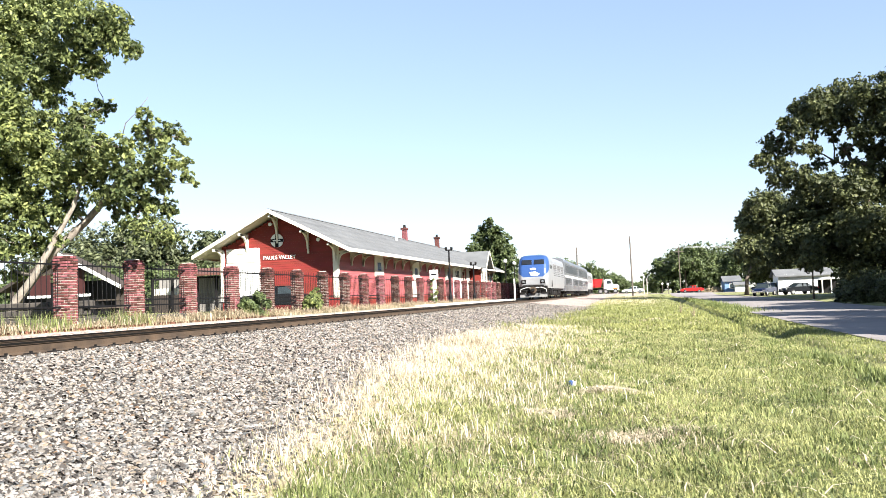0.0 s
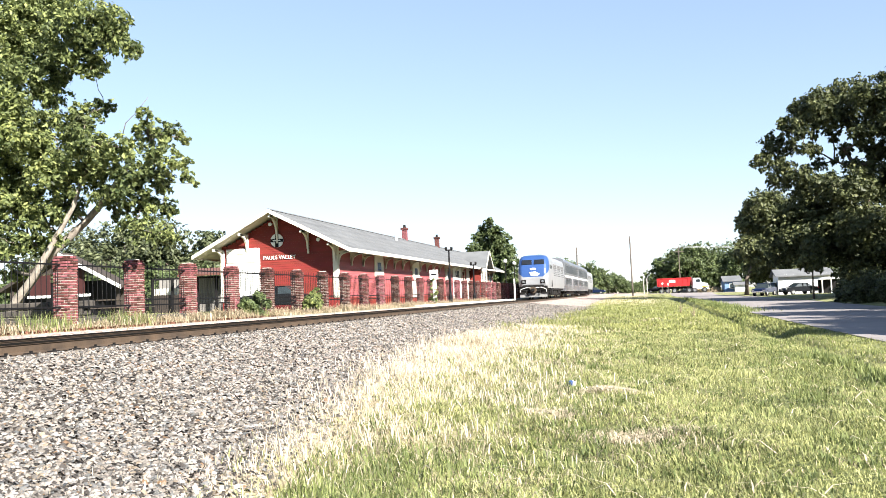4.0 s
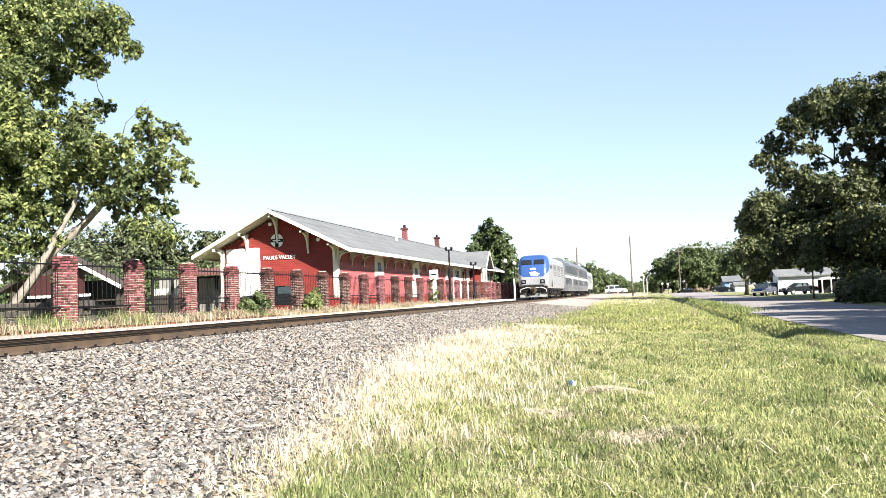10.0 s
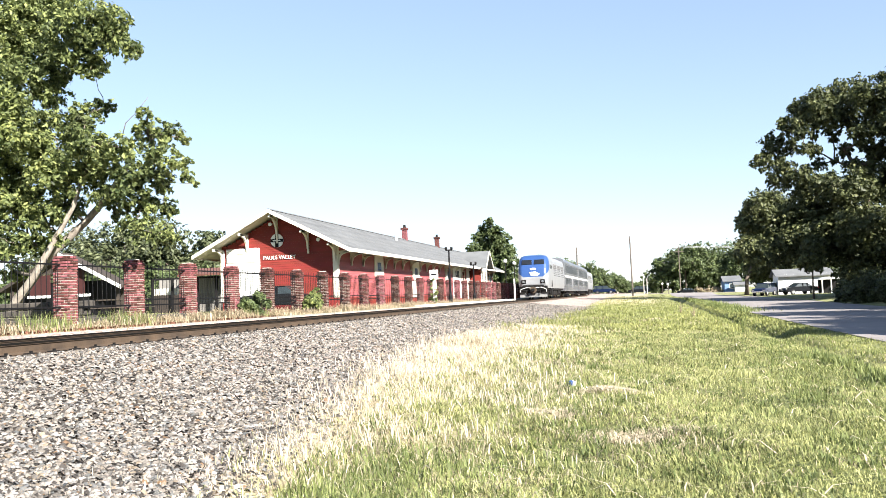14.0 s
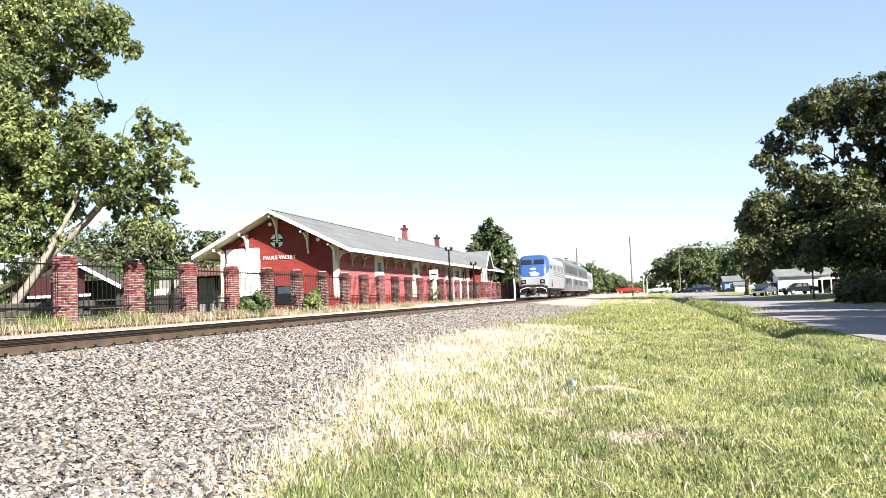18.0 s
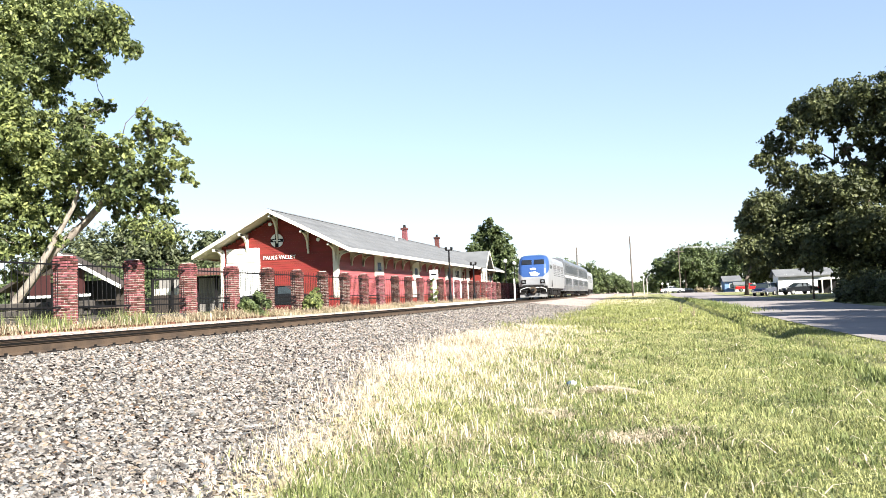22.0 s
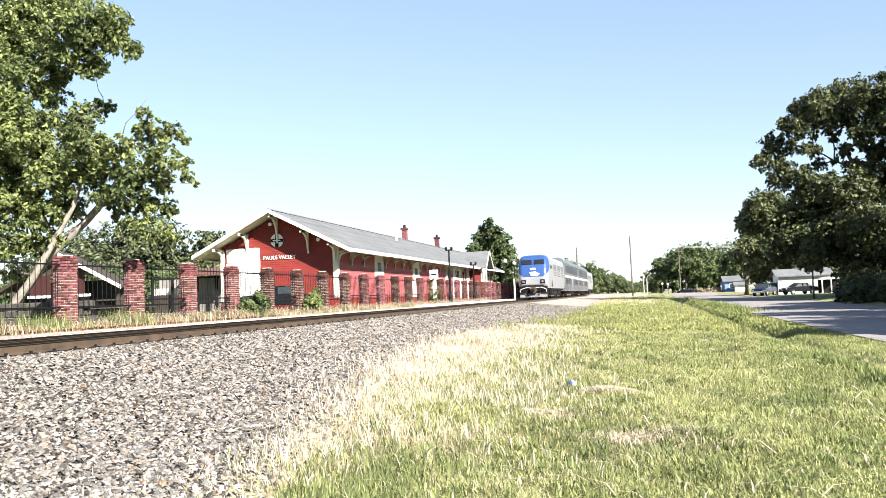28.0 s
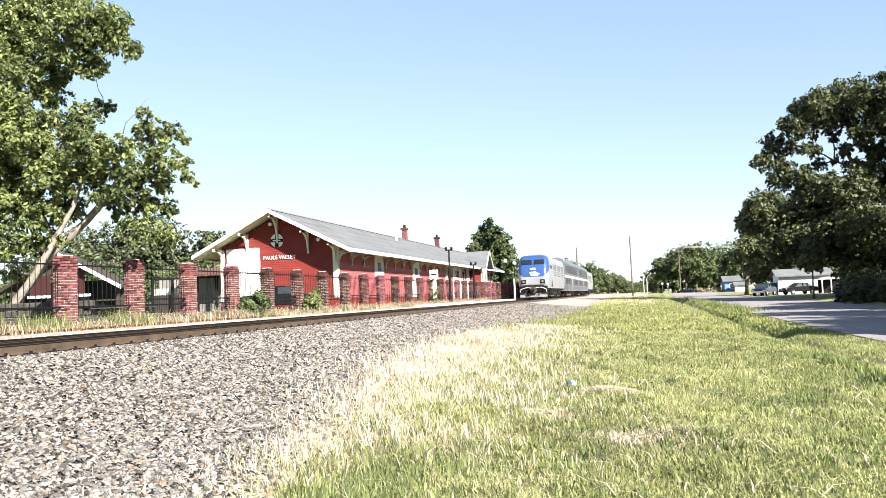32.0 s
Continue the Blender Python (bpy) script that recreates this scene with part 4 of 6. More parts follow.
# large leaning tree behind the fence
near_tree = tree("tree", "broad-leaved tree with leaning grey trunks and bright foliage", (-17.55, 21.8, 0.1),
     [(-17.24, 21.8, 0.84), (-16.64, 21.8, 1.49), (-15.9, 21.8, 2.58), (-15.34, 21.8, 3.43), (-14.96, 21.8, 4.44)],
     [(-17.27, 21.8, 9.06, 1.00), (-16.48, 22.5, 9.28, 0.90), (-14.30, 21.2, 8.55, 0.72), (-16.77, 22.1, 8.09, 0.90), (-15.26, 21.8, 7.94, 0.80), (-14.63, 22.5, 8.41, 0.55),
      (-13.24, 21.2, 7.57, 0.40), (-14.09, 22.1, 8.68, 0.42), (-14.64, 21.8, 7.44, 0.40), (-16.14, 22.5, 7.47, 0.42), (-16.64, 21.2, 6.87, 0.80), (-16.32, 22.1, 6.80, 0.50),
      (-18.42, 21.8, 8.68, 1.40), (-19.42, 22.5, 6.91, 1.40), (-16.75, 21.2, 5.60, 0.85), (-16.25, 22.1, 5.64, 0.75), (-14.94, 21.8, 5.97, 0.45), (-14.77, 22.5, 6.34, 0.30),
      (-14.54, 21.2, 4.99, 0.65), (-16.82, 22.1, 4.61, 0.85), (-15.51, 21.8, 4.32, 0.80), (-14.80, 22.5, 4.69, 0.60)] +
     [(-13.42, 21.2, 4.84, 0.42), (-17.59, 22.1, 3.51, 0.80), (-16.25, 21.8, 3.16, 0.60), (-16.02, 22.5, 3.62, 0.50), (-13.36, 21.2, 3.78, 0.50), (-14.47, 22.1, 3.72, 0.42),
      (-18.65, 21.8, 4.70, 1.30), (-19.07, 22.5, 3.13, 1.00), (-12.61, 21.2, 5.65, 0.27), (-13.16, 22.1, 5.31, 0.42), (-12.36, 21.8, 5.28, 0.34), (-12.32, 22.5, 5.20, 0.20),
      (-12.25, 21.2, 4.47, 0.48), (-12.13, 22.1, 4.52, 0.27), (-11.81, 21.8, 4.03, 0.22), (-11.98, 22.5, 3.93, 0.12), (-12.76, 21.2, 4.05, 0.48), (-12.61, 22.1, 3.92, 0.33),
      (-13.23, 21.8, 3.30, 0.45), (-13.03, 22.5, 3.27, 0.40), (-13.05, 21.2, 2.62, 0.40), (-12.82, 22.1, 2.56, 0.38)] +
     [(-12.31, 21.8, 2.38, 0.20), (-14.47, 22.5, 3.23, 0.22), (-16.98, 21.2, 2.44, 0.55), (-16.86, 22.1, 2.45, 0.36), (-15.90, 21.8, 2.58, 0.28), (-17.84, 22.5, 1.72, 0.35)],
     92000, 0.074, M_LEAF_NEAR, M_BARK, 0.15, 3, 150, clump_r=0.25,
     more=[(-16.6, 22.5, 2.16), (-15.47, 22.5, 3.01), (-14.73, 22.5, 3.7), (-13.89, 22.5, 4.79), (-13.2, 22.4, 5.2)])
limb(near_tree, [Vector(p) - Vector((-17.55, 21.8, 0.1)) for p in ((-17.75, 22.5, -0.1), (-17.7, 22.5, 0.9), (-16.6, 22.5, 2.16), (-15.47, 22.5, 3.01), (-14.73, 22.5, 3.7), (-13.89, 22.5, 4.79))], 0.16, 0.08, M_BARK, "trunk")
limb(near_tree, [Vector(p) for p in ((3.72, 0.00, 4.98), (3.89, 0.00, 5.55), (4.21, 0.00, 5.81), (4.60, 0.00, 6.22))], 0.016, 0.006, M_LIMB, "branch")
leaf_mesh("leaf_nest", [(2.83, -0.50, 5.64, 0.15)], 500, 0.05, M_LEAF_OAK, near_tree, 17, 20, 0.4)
# dark oak beyond the road
tree("tree", "large dark oak with a dense spreading crown", (23.0, 90.0, -0.95),
     [(22.7, 90.0, 1.4), (22.3, 90.0, 5.7), (21.8, 90.0, 9.5), (20.9, 90.0, 11.7)],
     [(18.3, 90.0, 17.5, 1.92), (21.2, 92.2, 18.7, 1.84), (22.7, 87.8, 17.8, 1.92), (17.1, 91.2, 17.4, 1.48), (15.6, 90.0, 15.9, 1.25), (14.2, 92.2, 14.4, 1.25),
      (12.4, 87.8, 12.3, 0.91), (14.8, 91.2, 12.3, 0.89), (18.6, 90.0, 16.2, 1.18), (21.4, 92.2, 16.3, 1.18), (22.4, 87.8, 14.9, 1.48), (23.9, 91.2, 12.9, 1.18),
      (20.7, 90.0, 11.6, 0.74), (18.3, 92.2, 12.2, 0.66), (16.2, 87.8, 13.2, 0.59), (14.3, 91.2, 10.9, 1.18), (16.2, 90.0, 10.9, 1.25), (17.6, 92.2, 8.8, 2.21), (19.8, 87.8, 9.1, 2.07),
      (23.2, 91.2, 10.1, 2.21), (12.2, 90.0, 8.2, 1.25), (11.7, 92.2, 6.4, 1.40)] +
     [(11.1, 87.8, 3.9, 1.48), (14.2, 91.2, 6.7, 2.21), (15.9, 90.0, 5.0, 2.51), (19.5, 92.2, 6.0, 2.66), (21.5, 87.8, 5.6, 2.95), (13.4, 91.2, 4.2, 1.48), (16.4, 90.0, 3.8, 1.33),
      (20.2, 92.2, 3.8, 1.92), (20.2, 87.8, 0.8, 1.77), (22.7, 91.2, 1.9, 2.36), (22.1, 90.0, -0.5, 1.62), (20.7, 92.2, -0.6, 1.11), (26.0, 87.8, 15.7, 2.95),
      (27.6, 91.2, 10.9, 3.54), (26.9, 90.0, 4.4, 3.84), (25.8, 92.2, 0.2, 2.95), (25.4, 87.8, 18.2, 2.21), (12.1, 91.2, 3.2, 0.74), (29.8, 90.0, 13.2, 3.84), (30.5, 92.2, 5.4, 4.13)] +
     [(14.8, 90.0, 3.6, 1.18), (14.2, 92.2, 3.2, 0.74), (12.0, 87.8, 3.2, 1.18), (17.7, 91.2, 14.9, 0.44), (15.5, 90.0, 14.4, 0.52), (19.8, 92.2, 14.7, 0.52), (21.1, 87.8, 13.4, 0.59), (19.5, 91.2, 12.3, 0.44), (22.4, 90.0, 11.6, 0.66), (24.3, 92.2, 17.1, 1.48), (17.6, 87.8, 9.8, 1.03), (17.4, 90.0, 13.4, 0.74), (19.6, 92.2, 15.6, 0.74), (21.1, 87.8, 14.4, 0.89), (15.6, 91.2, 13.8, 0.66), (20.2, 90.0, 13.2, 0.74), (23.2, 92.2, 13.4, 0.89), (16.1, 87.8, 14.7, 0.74)],
     145000, 0.205, M_LEAF_OAK, M_BARKD, 0.6, 5, 70, clump_r=0.27)
tree("tree", "tall dark shade tree beside the road", (15.9, 136, -0.9),
     [(16.03, 136, 1.44), (17.67, 136, 5.12), (19.43, 136, 8.36)],
     [(19.2, 136.0, 12.1, 2.41), (17.8, 137.5, 10.7, 2.07), (21.3, 134.5, 10.6, 2.76), (18.3, 136.8, 7.6, 2.59), (21.5, 135.0, 6.5, 2.93), (25.1, 138.0, 6.5, 2.93), (16.5, 136.0, 5.6, 1.90), (19.4, 137.5, 3.8, 2.07), (21.7, 134.5, 4.0, 2.07), (17.2, 136.8, 2.7, 1.21), (25.2, 135.0, 4.3, 2.24), (18.0, 137.0, 2.5, 1.32), (20.0, 138.0, 2.7, 1.40), (17.6, 139.0, 3.5, 1.32), (22.5, 140.0, 2.3, 1.05)],
     42000, 0.28, M_LEAF_OAK, M_BARKD, 0.42, 6, 50)
tree("tree", "slim young tree beside the road", (15.6, 84.5, -1.1), [(15.6, 84.5, 0.5), (15.65, 84.5, 2.2), (15.6, 84.4, 3.2)],
     [(15.6, 84.5, 3.0, 1.0), (15.2, 84.3, 2.3, 0.7), (16.1, 84.8, 2.4, 0.8), (15.7, 84.5, 4.0, 0.9)], 5000, 0.16, M_LEAF_OAK, M_BARKD, 0.11, 8, 40)



def far_tree(x, y, h, w, seed, leaf=M_LEAF_FAR, label="dense green roadside tree", n=3500, group="trees in the distance", size=0.45):
    rng = np.random.default_rng(seed)
    z = float(ground_z(np.float64(x), np.float64(y)))
    blobs = [(x + rng.uniform(-0.3, 0.3) * w, y + rng.uniform(-0.3, 0.3) * w, z + h * 0.8, w * 0.34)]
    for k in range(6):
        a = k * 1.05 + rng.uniform(-0.3, 0.3)
        blobs.append((x + math.cos(a) * w * rng.uniform(0.25, 0.42), y + math.sin(a) * w * 0.35, z + h * rng.uniform(0.34, 0.68), w * rng.uniform(0.24, 0.34)))
    for k in range(3):
        a = rng.uniform(0, 6.28)
        blobs.append((x + math.cos(a) * w * 0.3, y + math.sin(a) * w * 0.3, z + h * 0.2, w * 0.22))
    return tree("tree", label, (x, y, z), [(x, y, z + h * 0.2), (x, y, z + h * 0.5), (x, y, z + h * 0.75)], blobs, n, size, leaf, M_BARKD, max(0.18, h * 0.025), seed, 22, group)


FAR = [(6.6, 236, 10.5, 7.5), (9.5, 240, 12.8, 7), (12.5, 232, 13.4, 8), (15.5, 240, 13.2, 8), (19.5, 234, 12.4, 8.5), (23.5, 242, 13.6, 9), (27, 232, 14.6, 9), (31, 238, 16.5, 10), (37, 230, 13, 10), (44, 240, 14, 12), (54, 236, 13, 12),
       (-15, 262, 9.0, 8), (-11, 275, 7.6, 7), (-6.5, 300, 6.5, 7), (-20, 258, 10.5, 9), (-4, 420, 4.2, 7), (0, 520, 4.5, 10), (4, 600, 5.0, 12), (-27, 266, 11, 10)]
for k, (x, y, h, w) in enumerate(FAR):
    far_tree(x, y, h, w, 40 + k, n=7000, size=0.34)
tree("tree", "tall dense tree behind the depot", (-24.2, 150, 0.1), [(-24.2, 150, 3), (-24.1, 150, 7), (-24, 150, 11)],
     [(-24.3, 150.0, 13.1, 0.90), (-25.4, 151.5, 12.1, 1.20), (-23.1, 148.5, 11.5, 1.20), (-26.5, 150.8, 10.9, 1.10), (-22.4, 150.0, 10.2, 1.50), (-24.6, 151.5, 10.0, 1.90),
      (-27.0, 148.5, 8.8, 1.10), (-26.0, 150.8, 8.4, 1.80), (-21.5, 150.0, 8.1, 1.60), (-23.5, 151.5, 7.8, 2.20), (-20.5, 148.5, 6.1, 1.50), (-22.9, 150.8, 5.3, 2.20),
      (-25.2, 150.0, 5.9, 2.20), (-27.6, 151.5, 6.8, 1.20), (-20.3, 148.5, 3.7, 1.70), (-23.0, 150.8, 2.3, 2.20), (-25.3, 150.0, 2.9, 2.00), (-28.2, 151.5, 7.5, 0.70),
      (-23.8, 148.5, 13.6, 0.50)], 42000, 0.2, M_LEAF_FAR, M_BARKD, 0.35, 80, 40)
for k, (x, y, h, w) in enumerate([(-58, 86, 9.2, 8), (-53, 84, 9.6, 7.5), (-48.5, 85, 9.8, 6.5), (-49, 96, 8, 7), (-43.7, 86, 8.6, 6), (-64, 88, 9, 9), (-39.5, 95, 7.2, 6)]):
    far_tree(x, y, h, w, 90 + k, M_LEAF_GREY, "grey-green tree behind the fence", 9000, size=0.25)
for k, (x, y) in enumerate([(-52, 76), (-46.5, 74), (-41, 72.5), (-36, 72), (-57, 79), (-62, 80), (-66, 81), (-71, 82)]):
    far_tree(x, y, 3.4, 6.5, 130 + k, M_LEAF_FAR, "low dark hedge tree behind the fence", 5000, "hedge behind the fence", 0.22)
# unseen roadside trees beside the camera, added to shade the road and the oak
for k, (x, y, h, w) in enumerate([(22.5, 31, 12.5, 8.5), (22.5, 42, 10.5, 8.5), (22.0, 20, 11, 9), (28, 26, 14, 11), (34, 54, 9, 9), (22.5, 51, 11, 8), (27.0, 76, 15, 8), (25.5, 63, 11, 9), (23.5, 57, 10, 9), (31, 83, 12, 9), (37, 78, 14, 11), (34, 92, 11, 9), (28.5, 100, 11, 8)]):
    far_tree(x, y, h, w, 110 + k, M_LEAF_OAK, "dark shade tree beside the road", 6500, "trees beside the road", 0.42)


# ---- fence ----
FENCE_X, FENCE_Y0, FENCE_D, PW = -13.77, 19.2, 3.045, 0.41
brick_mesh = finish("brick", boxes((-0.097, 0.097, -0.0475, 0.0475, -0.0265, 0.0265), bevel=0.006), M_BRICK)
half_mesh = finish("half_brick", boxes((-0.0455, 0.0455, -0.0475, 0.0475, -0.0265, 0.0265), bevel=0.006), M_BRICK)


plain_brick = finish("plain_brick", boxes((-0.097, 0.097, -0.0475, 0.0475, -0.0265, 0.0265)), M_BRICK)
plain_half = finish("plain_half_brick", boxes((-0.0455, 0.0455, -0.0475, 0.0475, -0.0265, 0.0265)), M_BRICK)


def pillar(i):
    rng = random.Random(i)
    y = FENCE_Y0 + i * FENCE_D
    z0 = float(ground_z(np.float64(FENCE_X), np.float64(y))) - 0.05
    t = thing("brick_pillar", "square red brick fence pillar with a corbelled top", "pillar", "fence pillars", at=(FENCE_X, y, z0))
    h = 1.86 - z0
    part("core", boxes((-PW / 2 + 0.012, PW / 2 - 0.012, -PW / 2 + 0.012, PW / 2 - 0.012, 0, h - 0.16)), M_MORTAR, t, "pale mortar joints")
    n = int(h / 0.068)
    spots = []
    for c in range(n):
        z = 0.034 + c * 0.068
        grow = 0.026 if n - 4 <= c < n - 2 else 0.012 if c in (n - 5, n - 2) else -0.035 if c >= n - 1 else 0.0
        r = PW / 2 - 0.0475 + grow
        for side in range(4):
            if i >= 5 and side in (2,):
                continue
            # two stretchers, or one between two headers, along each face
            if c % 2:
                row = [(-0.103, brick_mesh), (0.103, brick_mesh)]
            else:
                row = [(-0.154, half_mesh), (0.0, brick_mesh), (0.154, half_mesh)]
            for u, me in row:
                m = pose(0, 0, z, 0, 0, side * 90) @ pose(u + rng.uniform(-0.004, 0.004), -r - rng.uniform(-0.006, 0.009), rng.uniform(-0.003, 0.003), 0, rng.uniform(-1.5, 1.5), rng.uniform(-2, 2))
                spots.append((m, me))
    if i < 4:
        for m, me in spots:
            b = new("brick", me)
            b.parent = t
            b.matrix_basis = m
    else:
        vs, fs = [], []
        for m, me in spots:
            if i >= 8:
                me = plain_half if me == half_mesh else plain_brick
            k = len(vs)
            vs += [m @ v.co for v in me.vertices]
            fs += [[k + j for j in p.vertices] for p in me.polygons]
        tagged(raw("brickwork", vs, fs, M_BRICK, t), "courses of red bricks", kind="stuff")
    part("cap", boxes((-PW / 2 + 0.06, PW / 2 - 0.06, -PW / 2 + 0.06, PW / 2 - 0.06, h - 0.12, h), bevel=0.025), M_MORTAR, t, "worn mortar cap")
    return t


bar_mesh = finish("bar", tube(B(), [(0, 0, 0), (0, 0, 1.30), (0, 0, 1.36)], [0.0095, 0.0095, 0.003], 6), M_BLACK)

long_bar_mesh = finish("bar", tube(B(), [(0, 0, 0), (0, 0, 1.55), (0, 0, 1.61)], [0.0095, 0.0095, 0.003], 6), M_BLACK)


short_bar_mesh = finish("short_bar", tube(B(), [(0, 0, 0), (0, 0, 0.68), (0, 0, 0.75)], [0.0095, 0.0095, 0.003], 6), M_BLACK)


def fence_panel(i):
    y0 = FENCE_Y0 + i * FENCE_D + PW / 2
    y1 = y0 + FENCE_D - PW
    z0 = float(ground_z(np.float64(FENCE_X), np.float64(y0)))
    t = thing("fence_panel", "black iron picket fence panel between brick pillars", "fence", "fence panels", at=(FENCE_X, y0, z0))
    w = y1 - y0
    for z in (0.5, 1.55):
        part("rail", boxes((-0.02, 0.02, 0.0, w, z, z + 0.04)), M_BLACK, t)
    k = int(w / (0.19 if i < 9 else 0.38 if i < 16 else 0.6))
    for j in range(k):
        b = new("bar", bar_mesh if i < 2 else long_bar_mesh)
        b.parent = t
        b.location = (0, (j + 0.5) * w / k, 0.36 if i < 2 else 0.11)
    if i >= 1:
        part("rail", boxes((-0.02, 0.02, 0.0, w, 0.66, 0.70)), M_BLACK, t)
        for j in range(k if i < 6 else 0):
            b = new("short_bar", short_bar_mesh)
            b.parent = t
            b.location = (0, (j + 1.0) * w / k - 0.002, 0.1)
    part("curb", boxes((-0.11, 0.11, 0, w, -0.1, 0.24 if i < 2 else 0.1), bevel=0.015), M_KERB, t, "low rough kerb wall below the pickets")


for i in range(-1, 35):
    pillar(i)
for i in range(-2, 34):
    fence_panel(i)


# ---- posts and poles ----
def utility_pole(x, y, h, arms=1, label="weathered wooden utility pole", r=0.14, lean=(0, 0)):
    z = float(ground_z(np.float64(x), np.float64(y)))
    t = thing("utility_pole", label, "pole", "utility poles", at=(x, y, z))
    part("pole", tube(B(), [(0, 0, -0.3), (lean[0] / 2, 0, h / 2), (lean[0], 0, h)], [r, r * 0.85, r * 0.7], 10), M_POLE, t)
    for k in range(arms):
        a = part("cross_arm", boxes((lean[0] - 1.2, lean[0] + 1.2, -0.14, -0.04, h - 0.5 - k * 0.8, h - 0.38 - k * 0.8)), M_POLE, t)
        for u in (-1.05, -0.5, 0.5, 1.05):
            part("insulator", tube(B(), [(lean[0] + u, -0.09, h - 0.38 - k * 0.8), (lean[0] + u, -0.09, h - 0.22 - k * 0.8)], [0.05, 0.03], 8), M_GLASS, a)
    return t


utility_pole(-0.54, 150, 10.3, 0, "tall bare wooden pole beside the crossing", 0.14, (-0.08, 0))
for px in (1.52, 2.15):
    post = thing("marker_post", "short pale wooden post beside the crossing", "post", "crossing posts", at=(px, 178, float(ground_z(np.float64(px), np.float64(178.0)))))
    part("post", tube(B(), [(0, 0, -0.2), (0, 0, 3.9 if px < 2 else 3.0), (0, 0, 4.0 if px < 2 else 3.1)], [0.10, 0.09, 0.05], 8), M_POST, post)
utility_pole(9.8, 205, 11.0, 2)
utility_pole(34.0, 205, 11.0, 2)
utility_pole(-13.0, 205, 11.0, 0, r=0.22)
wires = thing("power_lines", "thin power lines strung between the poles", "wire", "utility poles")
for u in (-1.05, 0.5, 1.05):
    for xa, xb, za, zb in ((-40.0, 9.8, 10.0, 10.1), (9.8, 34.0, 10.1, 10.1), (34.0, 90.0, 10.1, 10.0)):
        pts = [(xa + (xb - xa) * s / 10, 204.9, za + (zb - za) * s / 10 - 0.7 * math.sin(math.pi * s / 10) + u * 0.15) for s in range(11)]
        part("wire", tube(B(), pts, [0.022] * 11, 4), M_WIRE, wires)


def lamp_post(x, y, h, kind):
    t = thing("lamp_post", "black platform lamp post" + (" with a white globe" if kind else " with floodlights"), "lamp", "platform lamps", at=(x, y, 0.10 if x > -13.4 else 0.05))
    part("base", tube(B(), [(0, 0, 0), (0, 0, 0.5), (0, 0, 0.7)], [0.17, 0.14, 0.07], 12), M_BLACK, t)
    part("post", tube(B(), [(0, 0, 0.7), (0, 0, h)], [0.08, 0.055], 12), M_BLACK, t)
    if kind:
        bm = B()
        bmesh.ops.create_uvsphere(bm, u_segments=14, v_segments=10, radius=0.24, matrix=Matrix.Translation((0, 0, h + 0.22)))
        part("globe", bm, M_WHITE, t, "white glass globe", True)
    else:
        for s in (-1, 1):
            part("floodlight", boxes((s * 0.2 - 0.08, s * 0.2 + 0.08, -0.07, 0.07, h - 0.02, h + 0.2), bevel=0.02), M_DARK, t)
        part("arm", boxes((-0.25, 0.25, -0.03, 0.03, h - 0.08, h - 0.02)), M_BLACK, t)
    return t


# ---- houses ----
def house(x, y, w, d, h, roof_h, wallm, label, turn=0, porch=True):
    z = float(ground_z(np.float64(x), np.float64(y)))
    t = thing("house", label, "house", "houses", at=(x, y, z - 0.05))
    t.rotation_euler.z = radians(turn)
    part("wall", boxes((-w / 2, w / 2, -d / 2, d / 2, 0, h)), wallm, t)
    part("siding", lap_boards(B(), "x", -d / 2, 0.4, h, -w / 2, w / 2, 0.18, -1), wallm, t)
    part("gable", prism(B(), [(-d / 2, h), (d / 2, h), (0, h + roof_h - 0.1)], "x", -w / 2, w / 2), wallm, t)
    for s in (-1, 1):
        part("roof", prism(B(), [(0, h + roof_h), (s * (d / 2 + 0.5), h - 0.5 / (d / 2) * roof_h), (s * (d / 2 + 0.5), h - 0.5 / (d / 2) * roof_h - 0.14), (0, h + roof_h - 0.14)], "x", -w / 2 - 0.4, w / 2 + 0.4), M_SHINGLE, t, "grey shingle roof slope")
    for k in range(max(1, int(w / 3.4)) if wallm != M_WHITE else 0):
        u = -w / 2 + (k + 0.5) * w / max(1, int(w / 3.4))
        f = part("window", boxes((u - 0.65, u + 0.65, -d / 2 - 0.08, -d / 2 - 0.03, 0.9, 2.1)), M_WHITE, t)
        part("pane", boxes((u - 0.52, u + 0.52, -d / 2 - 0.10, -d / 2 - 0.084, 1.0, 2.0)), M_GLASS, f)
    if porch:
        p = part("porch_roof", boxes((-w / 2 + 0.5, w / 2 - 0.5, -d / 2 - 2.6, -d / 2 - 0.03, 2.45, 2.62)), M_WHITE, t, "white porch roof")
        for k in range(5):
            u = -w / 2 + 0.7 + k * (w - 1.4) / 4
            part("post", boxes((u - 0.07, u + 0.07, -d / 2 - 2.5, -d / 2 - 2.36, 0.0, 2.45)), M_WHITE, p)
        part("porch_floor", boxes((-w / 2 + 0.4, w / 2 - 0.4, -d / 2 - 2.6, -d / 2 - 0.02, 0, 0.18)), M_CONCRETE, p)
    return t


# the shelter's shade is put into these dark board and wall colours
M_SHEDWOOD = material("dark_shed_boards", (0.040, 0.030, 0.024), (0.018, 0.014, 0.011), 3, 0.9, fine=30, stretch=(0.4, 2, 2))
M_BARN = material("shaded_barn_red", (0.035, 0.006, 0.006), scale=1.5, rough=0.8)


